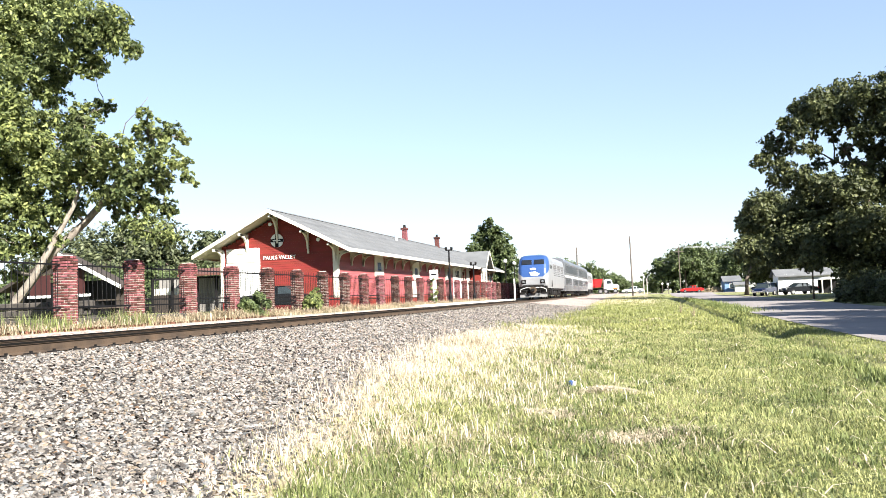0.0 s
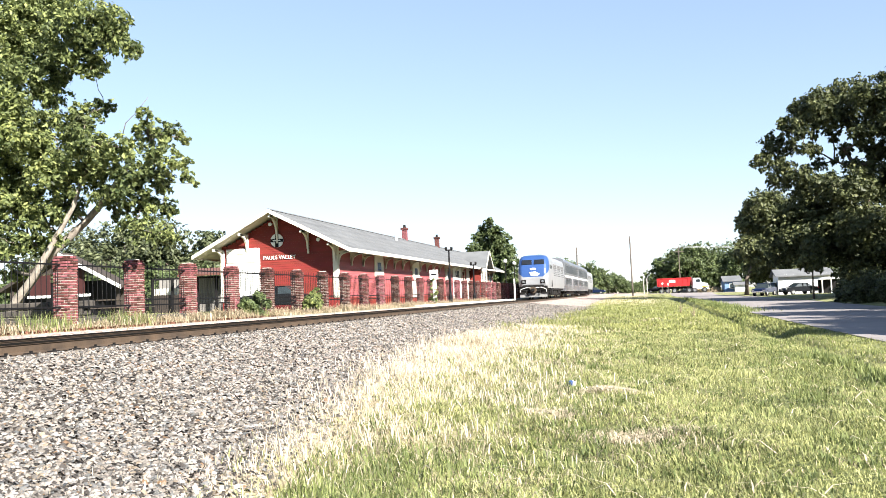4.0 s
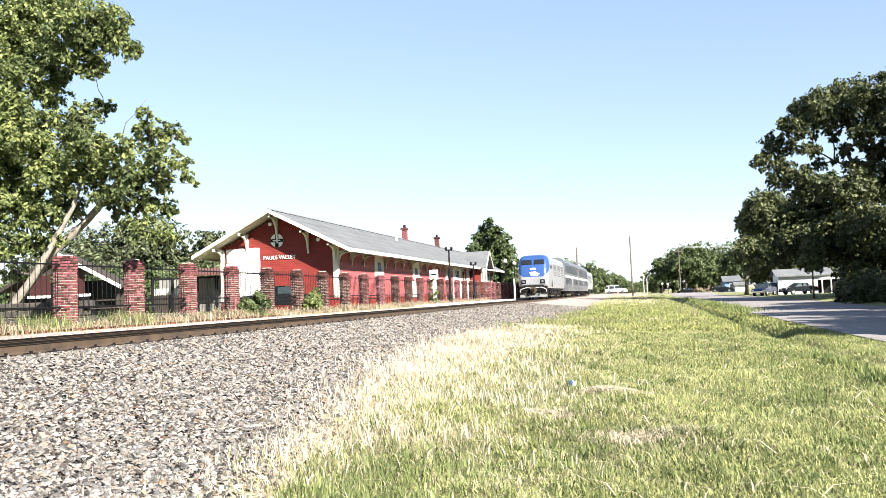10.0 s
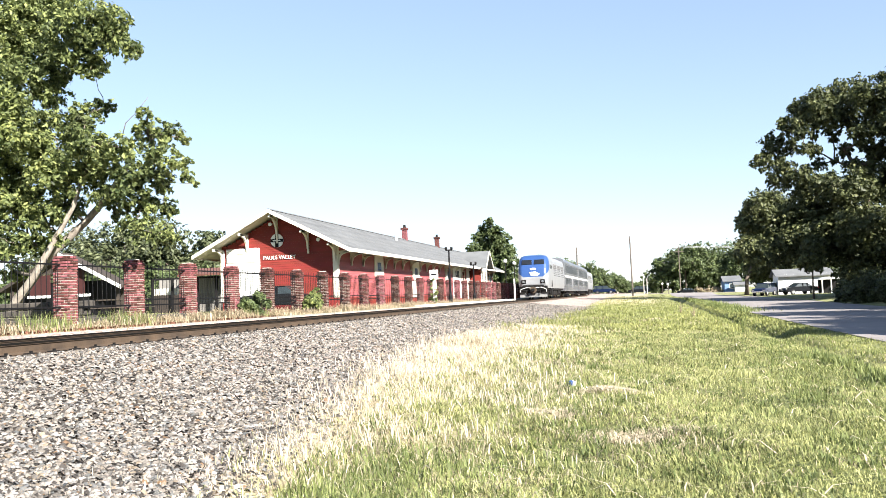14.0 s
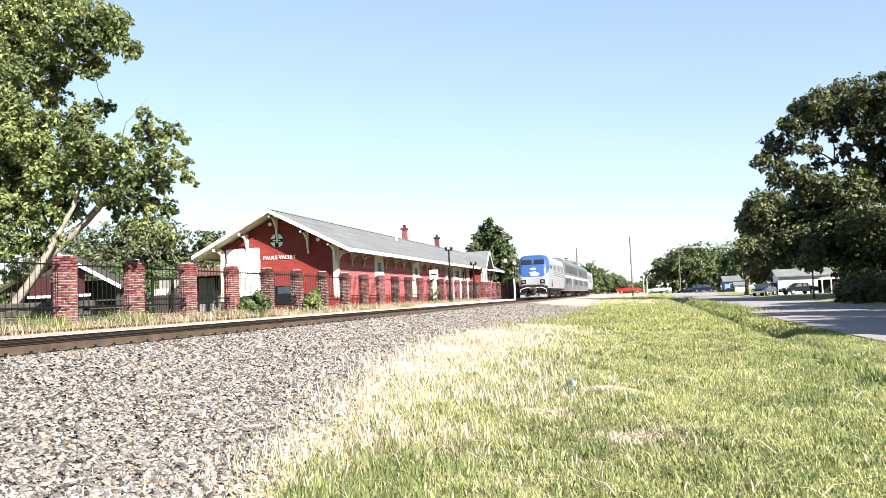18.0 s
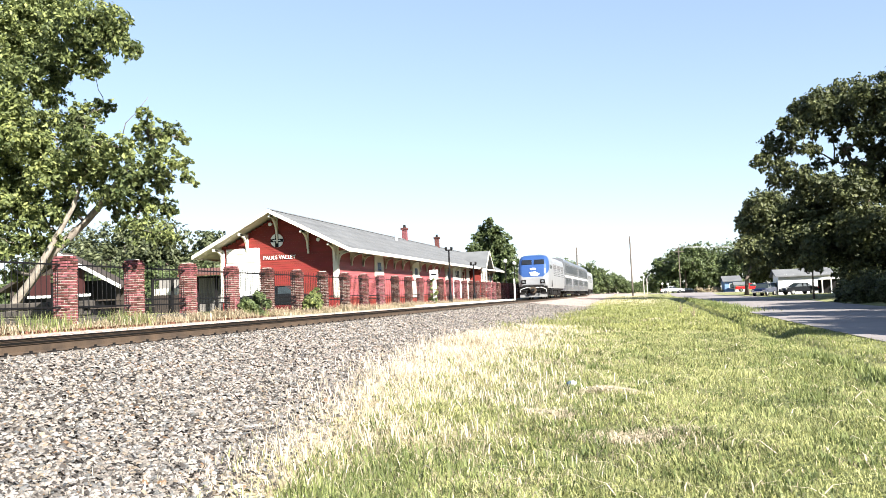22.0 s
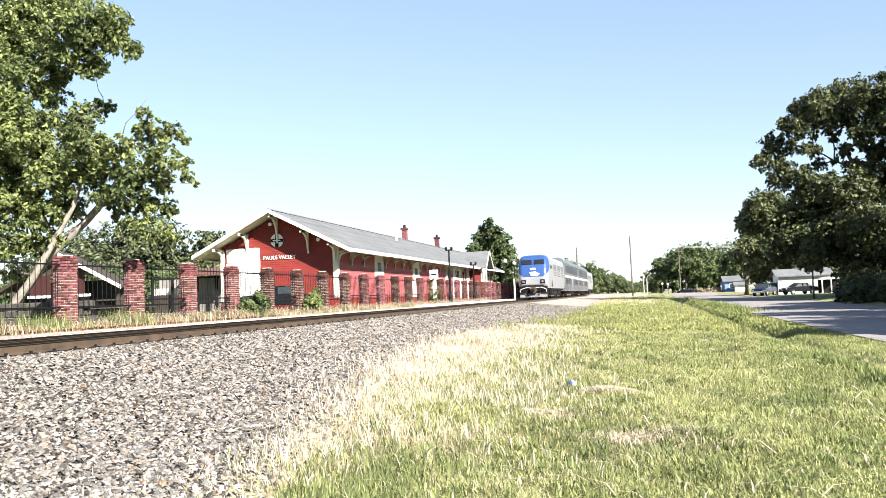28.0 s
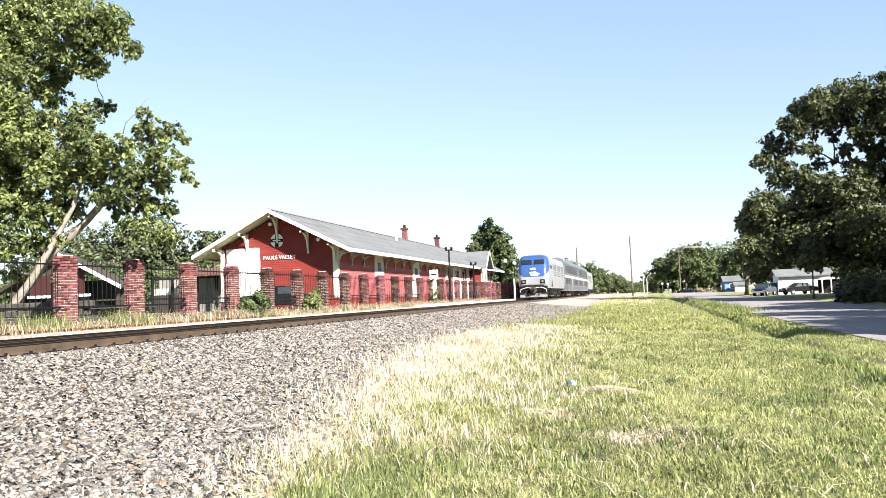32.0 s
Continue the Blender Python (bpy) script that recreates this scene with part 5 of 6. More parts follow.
def pavilion():
    """A small red gabled shelter with white barge boards and open sides."""
    x, y, hw = -31.7, 44.0, 3.6
    t = thing("pavilion", "small red gabled shelter with white trim behind the fence", "shed", at=(x, y, 0.24))
    part("gable", prism(B(), [(-1.6, 2.45), (1.6, 2.45), (0, 3.35)], "y", 0.13, 0.2), M_SHEDWOOD, t)
    # black sheet stands in for the shaded interior
    part("dark_interior", boxes((-hw + 0.3, hw - 0.3, 0.7, 0.85, -0.2, 2.0)), M_BLACK, t)
    for s in (-1, 1):
        part("roof", prism(B(), [(0, 3.62), (s * (hw + 0.3), 1.62), (s * (hw + 0.3), 1.5), (0, 3.5)], "y", -0.4, 0.9), M_SHEDWOOD, t)
        # left barge board takes a dark colour for the tree's shade on it
        part("barge_board", prism(B(), [(0, 3.64), (s * (hw + 0.3), 1.64), (s * (hw + 0.3), 1.44), (0, 3.42)], "y", -0.47, -0.404), M_WHITE if s > 0 else M_SHEDWOOD, t, "white barge board" if s > 0 else "barge board darkened for tree shade")
        part("side_wall", boxes(((0.45, 1.3, 0.0, 0.12, 1.25, 2.6) if s > 0 else (-2.2, -0.9, 0.0, 0.12, 1.25, 2.4))), M_BARN, t, "red boarded wall with shade in its colour")
        part("sill", boxes(((0.4, 1.75, -0.05, -0.004, 1.1, 1.25) if s > 0 else (-2.3, -0.8, -0.05, -0.004, 1.1, 1.25))), M_WHITE, t, "white sill board")
        for v in (0.1, 0.55):
            part("post", boxes((s * (hw - 0.2) - 0.08, s * (hw - 0.2) + 0.08, v - 0.08, v + 0.08, -0.2, 1.75)), M_SHEDWOOD, t)
    return t


M_BLUESIDE = material("faded_blue_paint", (0.12, 0.2, 0.36), scale=1.5, rough=0.7)
house(21.3, 123.2, 6.4, 4.4, 2.62, 0.75, M_WHITE, "white clapboard house with a grey gable roof", 0, False)
cp = thing("carport", "small white open carport beside the white house", "carport", at=(23.6, 117.5, float(ground_z(np.float64(23.4), np.float64(117.5)))))
part("roof", prism(B(), [(-1.25, 1.72), (1.25, 1.72), (0.6, 2.0), (-0.6, 2.0)], "y", -1.3, 1.3), M_WHITE, cp, "low white roof")
# dark sheet put in for the shade under the carport roof
part("interior_shade", boxes((-1.15, 1.15, 1.0, 1.08, 0, 1.7)), M_DARK, cp, "dark sheet as the shade inside")
for u in (-1.05, 0.0, 1.05):
    for v in (-1.15, 1.15):
        part("post", boxes((u - 0.06, u + 0.06, v - 0.06, v + 0.06, 0, 1.72)), M_WHITE, cp)
house(20.1, 199.5, 3.2, 7, 2.7, 1.0, M_BLUESIDE, "small blue wooden house", 0, False)
house(21.6, 193.6, 2.6, 2.4, 1.8, 0.4, M_WHITE, "small white shed beside the blue house", 0, False)
pavilion()


def outbuilding():
    """A low open-fronted shed with a rusty roof beyond the fence."""
    t = thing("shed", "low open shed with grey boards and a rusty red roof", "shed", at=(-33.6, 62, 0.15))
    part("roof", prism(B(), [(-1.2, 2.72), (-1.2, 2.86), (2.4, 3.45), (2.4, 3.31)], "x", -0.4, 4.0), M_RUST, t, "rusty red sheet roof")
    for k in range(22):
        u = -3.2 + k * 0.32
        part("board", boxes((u, u + 0.30, 1.0 + 0.01 * (k % 3), 1.04 + 0.01 * (k % 3), 0, 2.7)), M_GREYWOOD, t)
    part("front_wall", boxes((-3.2, -0.8, 0.2, 0.32, 0, 1.4)), M_SHEDWOOD, t, "dark low front wall")
    part("pale_panel", boxes((-3.2, -0.8, 0.2, 0.32, 1.4, 1.9)), M_CREAM, t, "pale panel above the low wall")
    part("beam", boxes((-3.3, 4.0, -0.06, 0.06, 2.56, 2.70)), M_DARK, t, "dark front beam")
    for u in (-3.2, -1.5, 0.6, 2.2, 3.8):
        part("post", boxes((u - 0.09, u + 0.09, -0.09, 0.09, -0.1, 2.56)), M_DARK, t)
    return t


M_RUST = material("rusty_roof_sheet", (0.12, 0.045, 0.032), (0.075, 0.032, 0.024), 1.4, 0.8, fine=20, stretch=(4, 0.5, 1))
M_GREYWOOD = material("grey_boards", (0.20, 0.19, 0.175), (0.12, 0.115, 0.105), 2.5, 0.9, fine=25, spread=0.25, stretch=(3, 3, 0.3))
outbuilding()


# ---- vehicles ----
def paint(name, c, rough=0.3, spec=0.3):
    return material(name, c, tuple(v * 0.85 for v in c), 1.2, rough, bump=0.0, fine=30, spec=spec)


P_RED, P_DKRED, P_BLACK, P_WHITE, P_SILVER, P_NAVY, P_ORANGE = (paint("red_car_paint", (0.55, 0.015, 0.015)), paint("truck_red", (0.30, 0.012, 0.014), 0.5), paint("black_car_paint", (0.008, 0.009, 0.011), 0.3, 0.08),
    paint("white_car_paint", (0.8, 0.8, 0.79)), paint("silver_car_paint", (0.5, 0.51, 0.52)), paint("blue_car_paint", (0.006, 0.012, 0.036), 0.3, 0.08), paint("orange_paint", (0.7, 0.22, 0.03)))


def wheels(t, spots, r, w=0.22):
    for x, y in spots:
        k = part("wheel", disc(B(), (x, y, r), r, "y", w, 20), M_RUBBER, t, "black tyre")
        part("rim", disc(B(), (x, y + (w / 2 + 0.006) * (1 if y > 0 else -1), r), r * 0.6, "y", 0.03, 14), M_CHROME, k)


SHAPES = {
    # side outlines: lower body, then glasshouse; forward is +x
    "sedan": ([(-2.35, 0.35), (-2.38, 0.75), (-2.2, 0.95), (-1.3, 1.0), (1.0, 1.0), (2.1, 0.85), (2.35, 0.65), (2.35, 0.35)], [(-1.5, 1.0), (-0.85, 1.42), (0.35, 1.44), (1.1, 1.0)], 0.88, 0.32, (-1.4, 1.42)),
    "van": ([(-2.45, 0.4), (-2.5, 1.0), (-2.4, 1.1), (1.35, 1.1), (2.3, 1.0), (2.5, 0.75), (2.5, 0.4)], [(-2.4, 1.1), (-2.15, 1.78), (0.55, 1.8), (1.45, 1.1)], 0.96, 0.36, (-1.5, 1.5)),
    "pickup": ([(-2.85, 0.5), (-2.85, 1.05), (-0.55, 1.05), (-0.5, 1.12), (1.1, 1.12), (2.5, 1.05), (2.8, 0.85), (2.8, 0.5)], [(-0.55, 1.12), (-0.45, 1.78), (0.55, 1.8), (1.2, 1.12)], 0.98, 0.4, (-1.75, 1.75)),
}


def car(kind, mat, label, name=None, group="cars on the cross street"):
    low, glass, hw, r, axles = SHAPES[kind]
    f = {"sedan": 0.97, "van": 0.9, "pickup": 0.88}[kind]
    low, glass, hw, r, axles = [(x * f, z * f) for x, z in low], [(x * f, z * f) for x, z in glass], hw * f, r * f, [a * f for a in axles]
    t = thing({"sedan": "car", "van": "van", "pickup": "pickup_truck"}[kind], label, {"sedan": "car", "van": "van", "pickup": "truck"}[kind], group)
    body = prism(B(), low, "y", -hw, hw)
    bmesh.ops.bevel(body, geom=list(body.edges), offset=0.06, segments=2, affect="EDGES")
    part("body", body, mat, t, smooth=False)
    cab = B()
    lo = [(x, z) for x, z in glass]
    n = len(lo)
    ring = [[cab.verts.new((x, s * (hw - (0.04 if k in (0, n - 1) else 0.2)), z)) for k, (x, z) in enumerate(lo)] for s in (-1, 1)]
    cab.faces.new(ring[0])
    cab.faces.new(ring[1])
    for k in range(n):
        cab.faces.new((ring[0][k], ring[0][(k + 1) % n], ring[1][(k + 1) % n], ring[1][k]))
    bmesh.ops.recalc_face_normals(cab, faces=cab.faces)
    part("windows", cab, M_GLASS, t, "dark car windows")
    x1, x2 = glass[1][0], glass[2][0]
    part("roof", boxes((x1 - 0.03, x2 + 0.03, -hw + 0.18, hw - 0.18, glass[1][1] - 0.04, glass[2][1] + 0.03), bevel=0.02), mat, t)
    for s in (-1, 1):
        for xx in ([glass[0][0] * 0.3 + glass[3][0] * 0.7 - 0.6] if kind == "pickup" else [glass[0][0] * 0.45 + glass[3][0] * 0.55, glass[0][0] + 0.75]):
            part("window_pillar", boxes((xx - 0.05, xx + 0.05, s * (hw - 0.11) - 0.08, s * (hw - 0.11) + 0.08, glass[0][1], glass[1][1] - 0.02)), mat, t)
        part("headlight", boxes((low[-1][0] - 0.12, low[-1][0] + 0.01, s * (hw - 0.22) - 0.16, s * (hw - 0.22) + 0.16, 0.66, 0.8)), M_CHROME, t)
        part("tail_light", boxes((low[0][0] - 0.04, low[0][0] + 0.08, s * (hw - 0.2) - 0.14, s * (hw - 0.2) + 0.14, 0.68, 0.84)), P_RED, t)
    part("bumper", boxes((low[-1][0] - 0.05, low[-1][0] + 0.08, -hw + 0.08, hw - 0.08, low[0][1], low[0][1] + 0.2), bevel=0.03), M_CHROME if kind == "pickup" else mat, t)
    if kind == "pickup":
        part("bed", boxes((-2.75 * f, -0.62 * f, -hw + 0.12, hw - 0.12, 1.052 * f, 1.06 * f)), M_DARK, t)
        for s in (-1, 1):
            part("bed_wall", boxes((-2.8 * f, -0.58 * f, s * (hw - 0.06) - 0.05, s * (hw - 0.06) + 0.05, 1.0 * f, 1.2 * f)), mat, t)
        part("tailgate", boxes((-2.84 * f, -2.76 * f, -hw + 0.1, hw - 0.1, 1.0 * f, 1.2 * f)), mat, t)
    wheels(t, [(a, s * (hw - 0.1)) for a in axles for s in (-1, 1)], r)
    return t


def dump_truck():
    t = thing("dump_truck", "red dump trailer truck with a white cab", "truck", "cars on the cross street")
    tub = prism(B(), [(-5.2, 1.35), (1.0, 1.35), (1.35, 2.95), (-5.3, 2.95)], "y", -1.25, 1.25)
    part("tub", tub, P_DKRED, t, "red dump body")
    for k in range(7):
        x = -4.9 + k * 0.95
        for s in (-1, 1):
            part("rib", boxes((x - 0.06, x + 0.06, s * 1.28 - 0.035, s * 1.28 + 0.035, 1.4, 2.9)), P_DKRED, t)
    part("rim_rail", boxes((-5.35, 1.4, -1.32, -1.2, 2.9, 3.05), (-5.35, 1.4, 1.2, 1.32, 2.9, 3.05), (-5.35, -5.2, -1.2, 1.2, 2.9, 3.05), (1.28, 1.4, -1.2, 1.2, 2.9, 3.05)), P_DKRED, t)
    part("side_mark", boxes((-2.9, -1.7, -1.335, -1.317, 2.15, 2.65)), M_WHITE, t, "plain white mark on the tub")
    part("chassis", boxes((-5.0, 4.5, -0.45, 0.45, 0.85, 1.2), bevel=0.02), M_DARK, t)
    part("cab", prism(B(), [(1.75, 0.8), (1.75, 2.75), (1.95, 2.9), (3.1, 2.85), (3.4, 1.95), (4.4, 1.8), (4.6, 1.6), (4.6, 0.7)], "y", -1.1, 1.1), P_WHITE, t, "white truck cab")
    for s in (-1, 1):
        part("side_window", boxes((2.25, 3.1, s * 1.11 - 0.012, s * 1.11 + 0.012, 2.0, 2.65)), M_GLASS, t)
        part("exhaust_stack", tube(B(), [(1.55, s * 0.8, 0.9), (1.55, s * 0.8, 3.2)], [0.08, 0.08], 10), M_CHROME, t)
        part("fender", boxes((3.3, 4.5, s * 1.0 - 0.18, s * 1.0 + 0.18, 0.95, 1.2), bevel=0.05), P_ORANGE, t, "orange fender")
        part("headlight", boxes((4.58, 4.64, s * 0.8 - 0.15, s * 0.8 + 0.15, 1.1, 1.35)), M_CHROME, t)
    part("windscreen", prism(B(), [(3.12, 2.82), (3.4, 2.0), (3.43, 2.02), (3.15, 2.84)], "y", -0.95, 0.95), M_GLASS, t)
    part("grille", boxes((4.6, 4.65, -0.6, 0.6, 0.8, 1.6)), M_CHROME, t)
    wheels(t, [(x, s * 1.05) for x in (-4.4, -3.2, -1.9, 0.9, 2.0, 3.9) for s in (-1, 1)], 0.5, 0.35)
    return t


def parked(t, x, y, rz):
    t.matrix_basis = pose(x, y, float(ground_z(np.float64(x), np.float64(y))) + (0.05 if 180 < y < 190 else 0.0), 0, 0, rz)
    return t


parked(car("pickup", P_NAVY, "dark blue pickup parked by the white house", group="parked cars"), 15.9, 118, 246)
parked(car("van", P_WHITE, "white van parked by the house", group="parked cars"), 17.4, 122.6, 250)
parked(car("sedan", P_BLACK, "dark car parked in the yard", group="parked cars"), 20.0, 117.6, 205)
parked(car("sedan", P_BLACK, "dark car parked behind the fence", group="parked cars"), -19.5, 46.5, 5)
parked(car("sedan", P_BLACK, "black car waiting beside the cross street", group="parked cars"), 11.0, 200, 175)


# ---- small things ----
bush("leafy green shrub beside the fence", (-13.3, 29.1, float(ground_z(np.float64(-13.3), np.float64(29.1)))), [(0, 0, 0.4, 0.42), (0.05, 0.4, 0.45, 0.35), (-0.05, -0.4, 0.4, 0.33), (0, 0.1, 0.75, 0.3)], 4500, 0.1, M_LEAF_FAR, 201, "shrubs along the fence")
bush("yellow-green shrub beside the fence", (-13.25, 34.8, float(ground_z(np.float64(-13.25), np.float64(34.8)))), [(0, 0, 0.4, 0.4), (0, 0.35, 0.6, 0.36), (0, -0.3, 0.4, 0.3), (0, 0.05, 0.8, 0.28)], 3500, 0.1, M_LEAF_NEAR, 202, "shrubs along the fence")
bush("leafy weed climbing the fence", (-13.3, 57.5, 0.05), [(0, 0, 0.5, 0.35), (0, 0.1, 1.1, 0.3), (0, -0.1, 1.5, 0.25)], 2000, 0.1, M_LEAF_NEAR, 203, "shrubs along the fence")
for k, (x, y) in enumerate([(13.2, 197), (15.5, 197.5), (17.0, 198)]):
    bush("dry yellow roadside shrub", (x, y, float(ground_z(np.float64(x), np.float64(y)))), [(0, 0, 0.7, 0.9), (0.9, 0, 0.5, 0.6)], 900, 0.2, M_WEED, 210 + k, "shrubs beside the cross street")

for k, (x, y, r) in enumerate([(15.6, 66, 1.2), (17.4, 63, 1.5), (19.5, 66, 1.6), (15.8, 71, 1.1), (17.8, 72, 1.4), (21.5, 64, 1.6)]):
    bush("dark undergrowth below the oak", (x, y, float(ground_z(np.float64(x), np.float64(y)))), [(0, 0, r * 0.7, r), (r * 0.8, 0.3, r * 0.6, r * 0.8), (-r * 0.7, -0.2, r * 0.5, r * 0.7)], 3500, 0.16, M_LEAF_OAK, 240 + k, "undergrowth below the oak")


def tall_weed(x, y, h, leaf, label, seed):
    """An upright stalk with narrow leaves along it."""
    rng = random.Random(seed)
    t = thing("tall_weed", label, "weed", "tall weeds in the ditch", at=(x, y, float(ground_z(np.float64(x), np.float64(y)))))
    for k in range(3):
        a, r = rng.uniform(0, 6.28), 0.12 * k
        top = (math.cos(a) * r * 1.6, math.sin(a) * r * 1.6, h * (1 - 0.18 * k))
        part("stalk", tube(B(), [(0, 0, -0.1), (math.cos(a) * r * 0.5, math.sin(a) * r * 0.5, h * 0.5), top], [0.018, 0.014, 0.006], 6), leaf, t)
        bm = B()
        for j in range(12):
            f = 0.15 + 0.8 * j / 12
            c = Vector((top[0] * f, top[1] * f, top[2] * f))
            g = rng.uniform(0, 6.28)
            d = Vector((math.cos(g), math.sin(g), 0.5)) * h * rng.uniform(0.12, 0.24)
            side = d.cross(Vector((0, 0, 1))).normalized() * 0.022
            v = [bm.verts.new(q) for q in (c, c + d * 0.5 + side, c + d - Vector((0, 0, 0.05)), c + d * 0.5 - side)]
            bm.faces.new(v)
        part("leaves", bm, leaf, t)
    return t


tall_weed(3.35, 30.31, 0.95, M_TUFT, "tall green weed standing in the ditch", 3)
tall_weed(2.42, 51.75, 0.7, M_WEED, "dry pale weed standing on the ditch bank", 4)
tall_weed(2.70, 44.86, 0.6, M_WEED, "dry pale weed standing on the ditch bank", 5)

# low dry-laid stone wall behind the first fence panel
sw = thing("stone_wall", "low wall of rough dark stone blocks behind the fence", "wall", at=(-15.2, 20.6, 0.05))
wall_rng = random.Random(8)
for row in range(4):
    u = -1.9 + wall_rng.uniform(0, 0.2)
    while u < 1.0:
        w = wall_rng.uniform(0.3, 0.62)
        d = wall_rng.uniform(0, 0.05)
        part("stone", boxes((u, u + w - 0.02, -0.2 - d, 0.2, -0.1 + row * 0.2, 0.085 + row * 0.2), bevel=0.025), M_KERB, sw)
        u += w


def signal_sign(x, y, h):
    z = float(ground_z(np.float64(x), np.float64(y)))
    t = thing("road_sign", "white crossing sign on a steel post", "sign", "crossing signs", at=(x, y, z))
    part("post", tube(B(), [(0, 0, -0.2), (0, 0, h)], [0.05, 0.05], 8), M_POLE, t)
    part("plate", disc(B(), (0, -0.08, h - 0.35), 0.2, "y", 0.03, 18), M_WHITE, t, "plain white sign plate")
    return t


signal_sign(5.1, 178, 2.4)
signal_sign(6.2, 178.6, 2.2)

for k in range(5):
    y = 104 + k * 5.0
    t = thing("bench", "dark wooden platform bench with a backrest", "bench", "platform benches", at=(-15.9, y, 0.05))
    part("seat", boxes((-0.22, 0.22, -0.8, 0.8, 0.40, 0.45), bevel=0.01), M_DARK, t)
    part("backrest", boxes((-0.28, -0.23, -0.8, 0.8, 0.5, 0.9), bevel=0.01), M_DARK, t)
    for v in (-0.65, 0.65):
        part("leg", boxes((-0.26, 0.2, v - 0.03, v + 0.03, 0.0, 0.40)), M_BLACK, t)
gp = thing("gate_post", "tall white post beside the track", "post", at=(-11.8, 86.9, -0.1))
part("post", boxes((-0.07, 0.07, -0.07, 0.07, -0.15, 2.2), bevel=0.02), M_WHITE, gp)

ns = thing("platform_sign", "white platform sign board with a dark bar on a white post", "sign", at=(-13.20, 57.46, 0.10))
part("post", boxes((-0.12, 0.12, -0.06, 0.06, 0, 1.63), bevel=0.01), M_WHITE, ns)
board = part("board", boxes((-0.29, 0.29, -0.11, -0.064, 1.61, 2.26), bevel=0.015), M_WHITE, ns, "white sign board")
part("bar", boxes((-0.20, 0.20, -0.125, -0.112, 1.90, 2.00)), M_BLACK, board, "dark bar of lettering")

# picnic table behind the fence
pt = thing("picnic_table", "dark wooden picnic table behind the fence", "table", at=(-19.2, 30.2, 0.12))
part("top", boxes((-0.9, 0.9, -0.38, 0.38, 0.72, 0.77), bevel=0.01), M_TIE, pt)
for v in (-0.68, 0.68):
    part("bench", boxes((-0.9, 0.9, v - 0.13, v + 0.13, 0.42, 0.46), bevel=0.01), M_TIE, pt)
for u in (-0.65, 0.65):
    part("frame", boxes((u - 0.04, u + 0.04, -0.7, 0.7, 0.36, 0.42), (u - 0.04, u + 0.04, -0.32, -0.24, 0.0, 0.72), (u - 0.04, u + 0.04, 0.24, 0.32, 0.0, 0.72)), M_DARK, pt)

# crumpled plastic that rocks in the wind
lit_z = float(ground_z(np.float64(-1.0), np.float64(13.4)))
litter = thing("litter", "crumpled blue and white plastic bag in the grass", "litter", at=(-1.0, 13.4, lit_z + 0.045))
bm = B()
bmesh.ops.create_icosphere(bm, subdivisions=3, radius=0.06)
for v in bm.verts:
    v.co *= 1 + 0.45 * noise.noise(v.co * 22)
    v.co.z *= 0.8
part("bag", bm, M_WHITE, litter)
bm = B()
bmesh.ops.create_icosphere(bm, subdivisions=2, radius=0.042, matrix=Matrix.Translation((-0.035, -0.04, 0.014)))
for v in bm.verts:
    v.co *= 1 + 0.3 * noise.noise(v.co * 25)
part("print", bm, M_BLUE, litter, "blue printed patch")


# ---- grass, weeds and stones ----
def blades(name, x, y, h, w, mat, label, seed, lean=0.35, least=0.1, rise=1.0):
    rng = np.random.default_rng(seed)
    n = len(x)
    z = ground_z(x, y) - 0.01
    a = rng.uniform(0, math.tau, n)
    d = np.stack([np.cos(a), np.sin(a), np.zeros(n)], 1)
    s = np.stack([-d[:, 1], d[:, 0], np.zeros(n)], 1) * (w / 2)[:, None]
    bend = rng.uniform(least, 1.0, n) * lean
    base = np.stack([x, y, z], 1)
    up = np.zeros((n, 3))
    up[:, 2] = 1
    mid = base + up * (h * 0.55 * rise + 0.06 * (1 - rise))[:, None] + d * (h * bend * 0.35)[:, None]
    tip = base + up * (h * rise * np.sqrt(np.maximum(0.1, 1 - bend ** 2)) + 0.07 * (1 - rise))[:, None] + d * (h * bend)[:, None]
    verts = np.stack([base - s, base + s, mid + s * 0.7, mid - s * 0.7, tip], 1).reshape(-1, 3)
    i = np.arange(n)[:, None] * 5
    faces = np.concatenate([i + [0, 1, 2], i + [0, 2, 3], i + [3, 2, 4]], 1).reshape(-1, 3)
    me = bpy.data.meshes.new(name)
    me.vertices.add(len(verts))
    me.vertices.foreach_set("co", verts.ravel())
    me.loops.add(faces.size)
    me.loops.foreach_set("vertex_index", faces.ravel().astype(np.int32))
    me.polygons.add(len(faces))
    me.polygons.foreach_set("loop_start", np.arange(0, faces.size, 3, dtype=np.int32))
    me.update()
    me.validate()
    me.materials.append(mat)
    return tagged(new(name, me), label, "grass", kind="stuff")


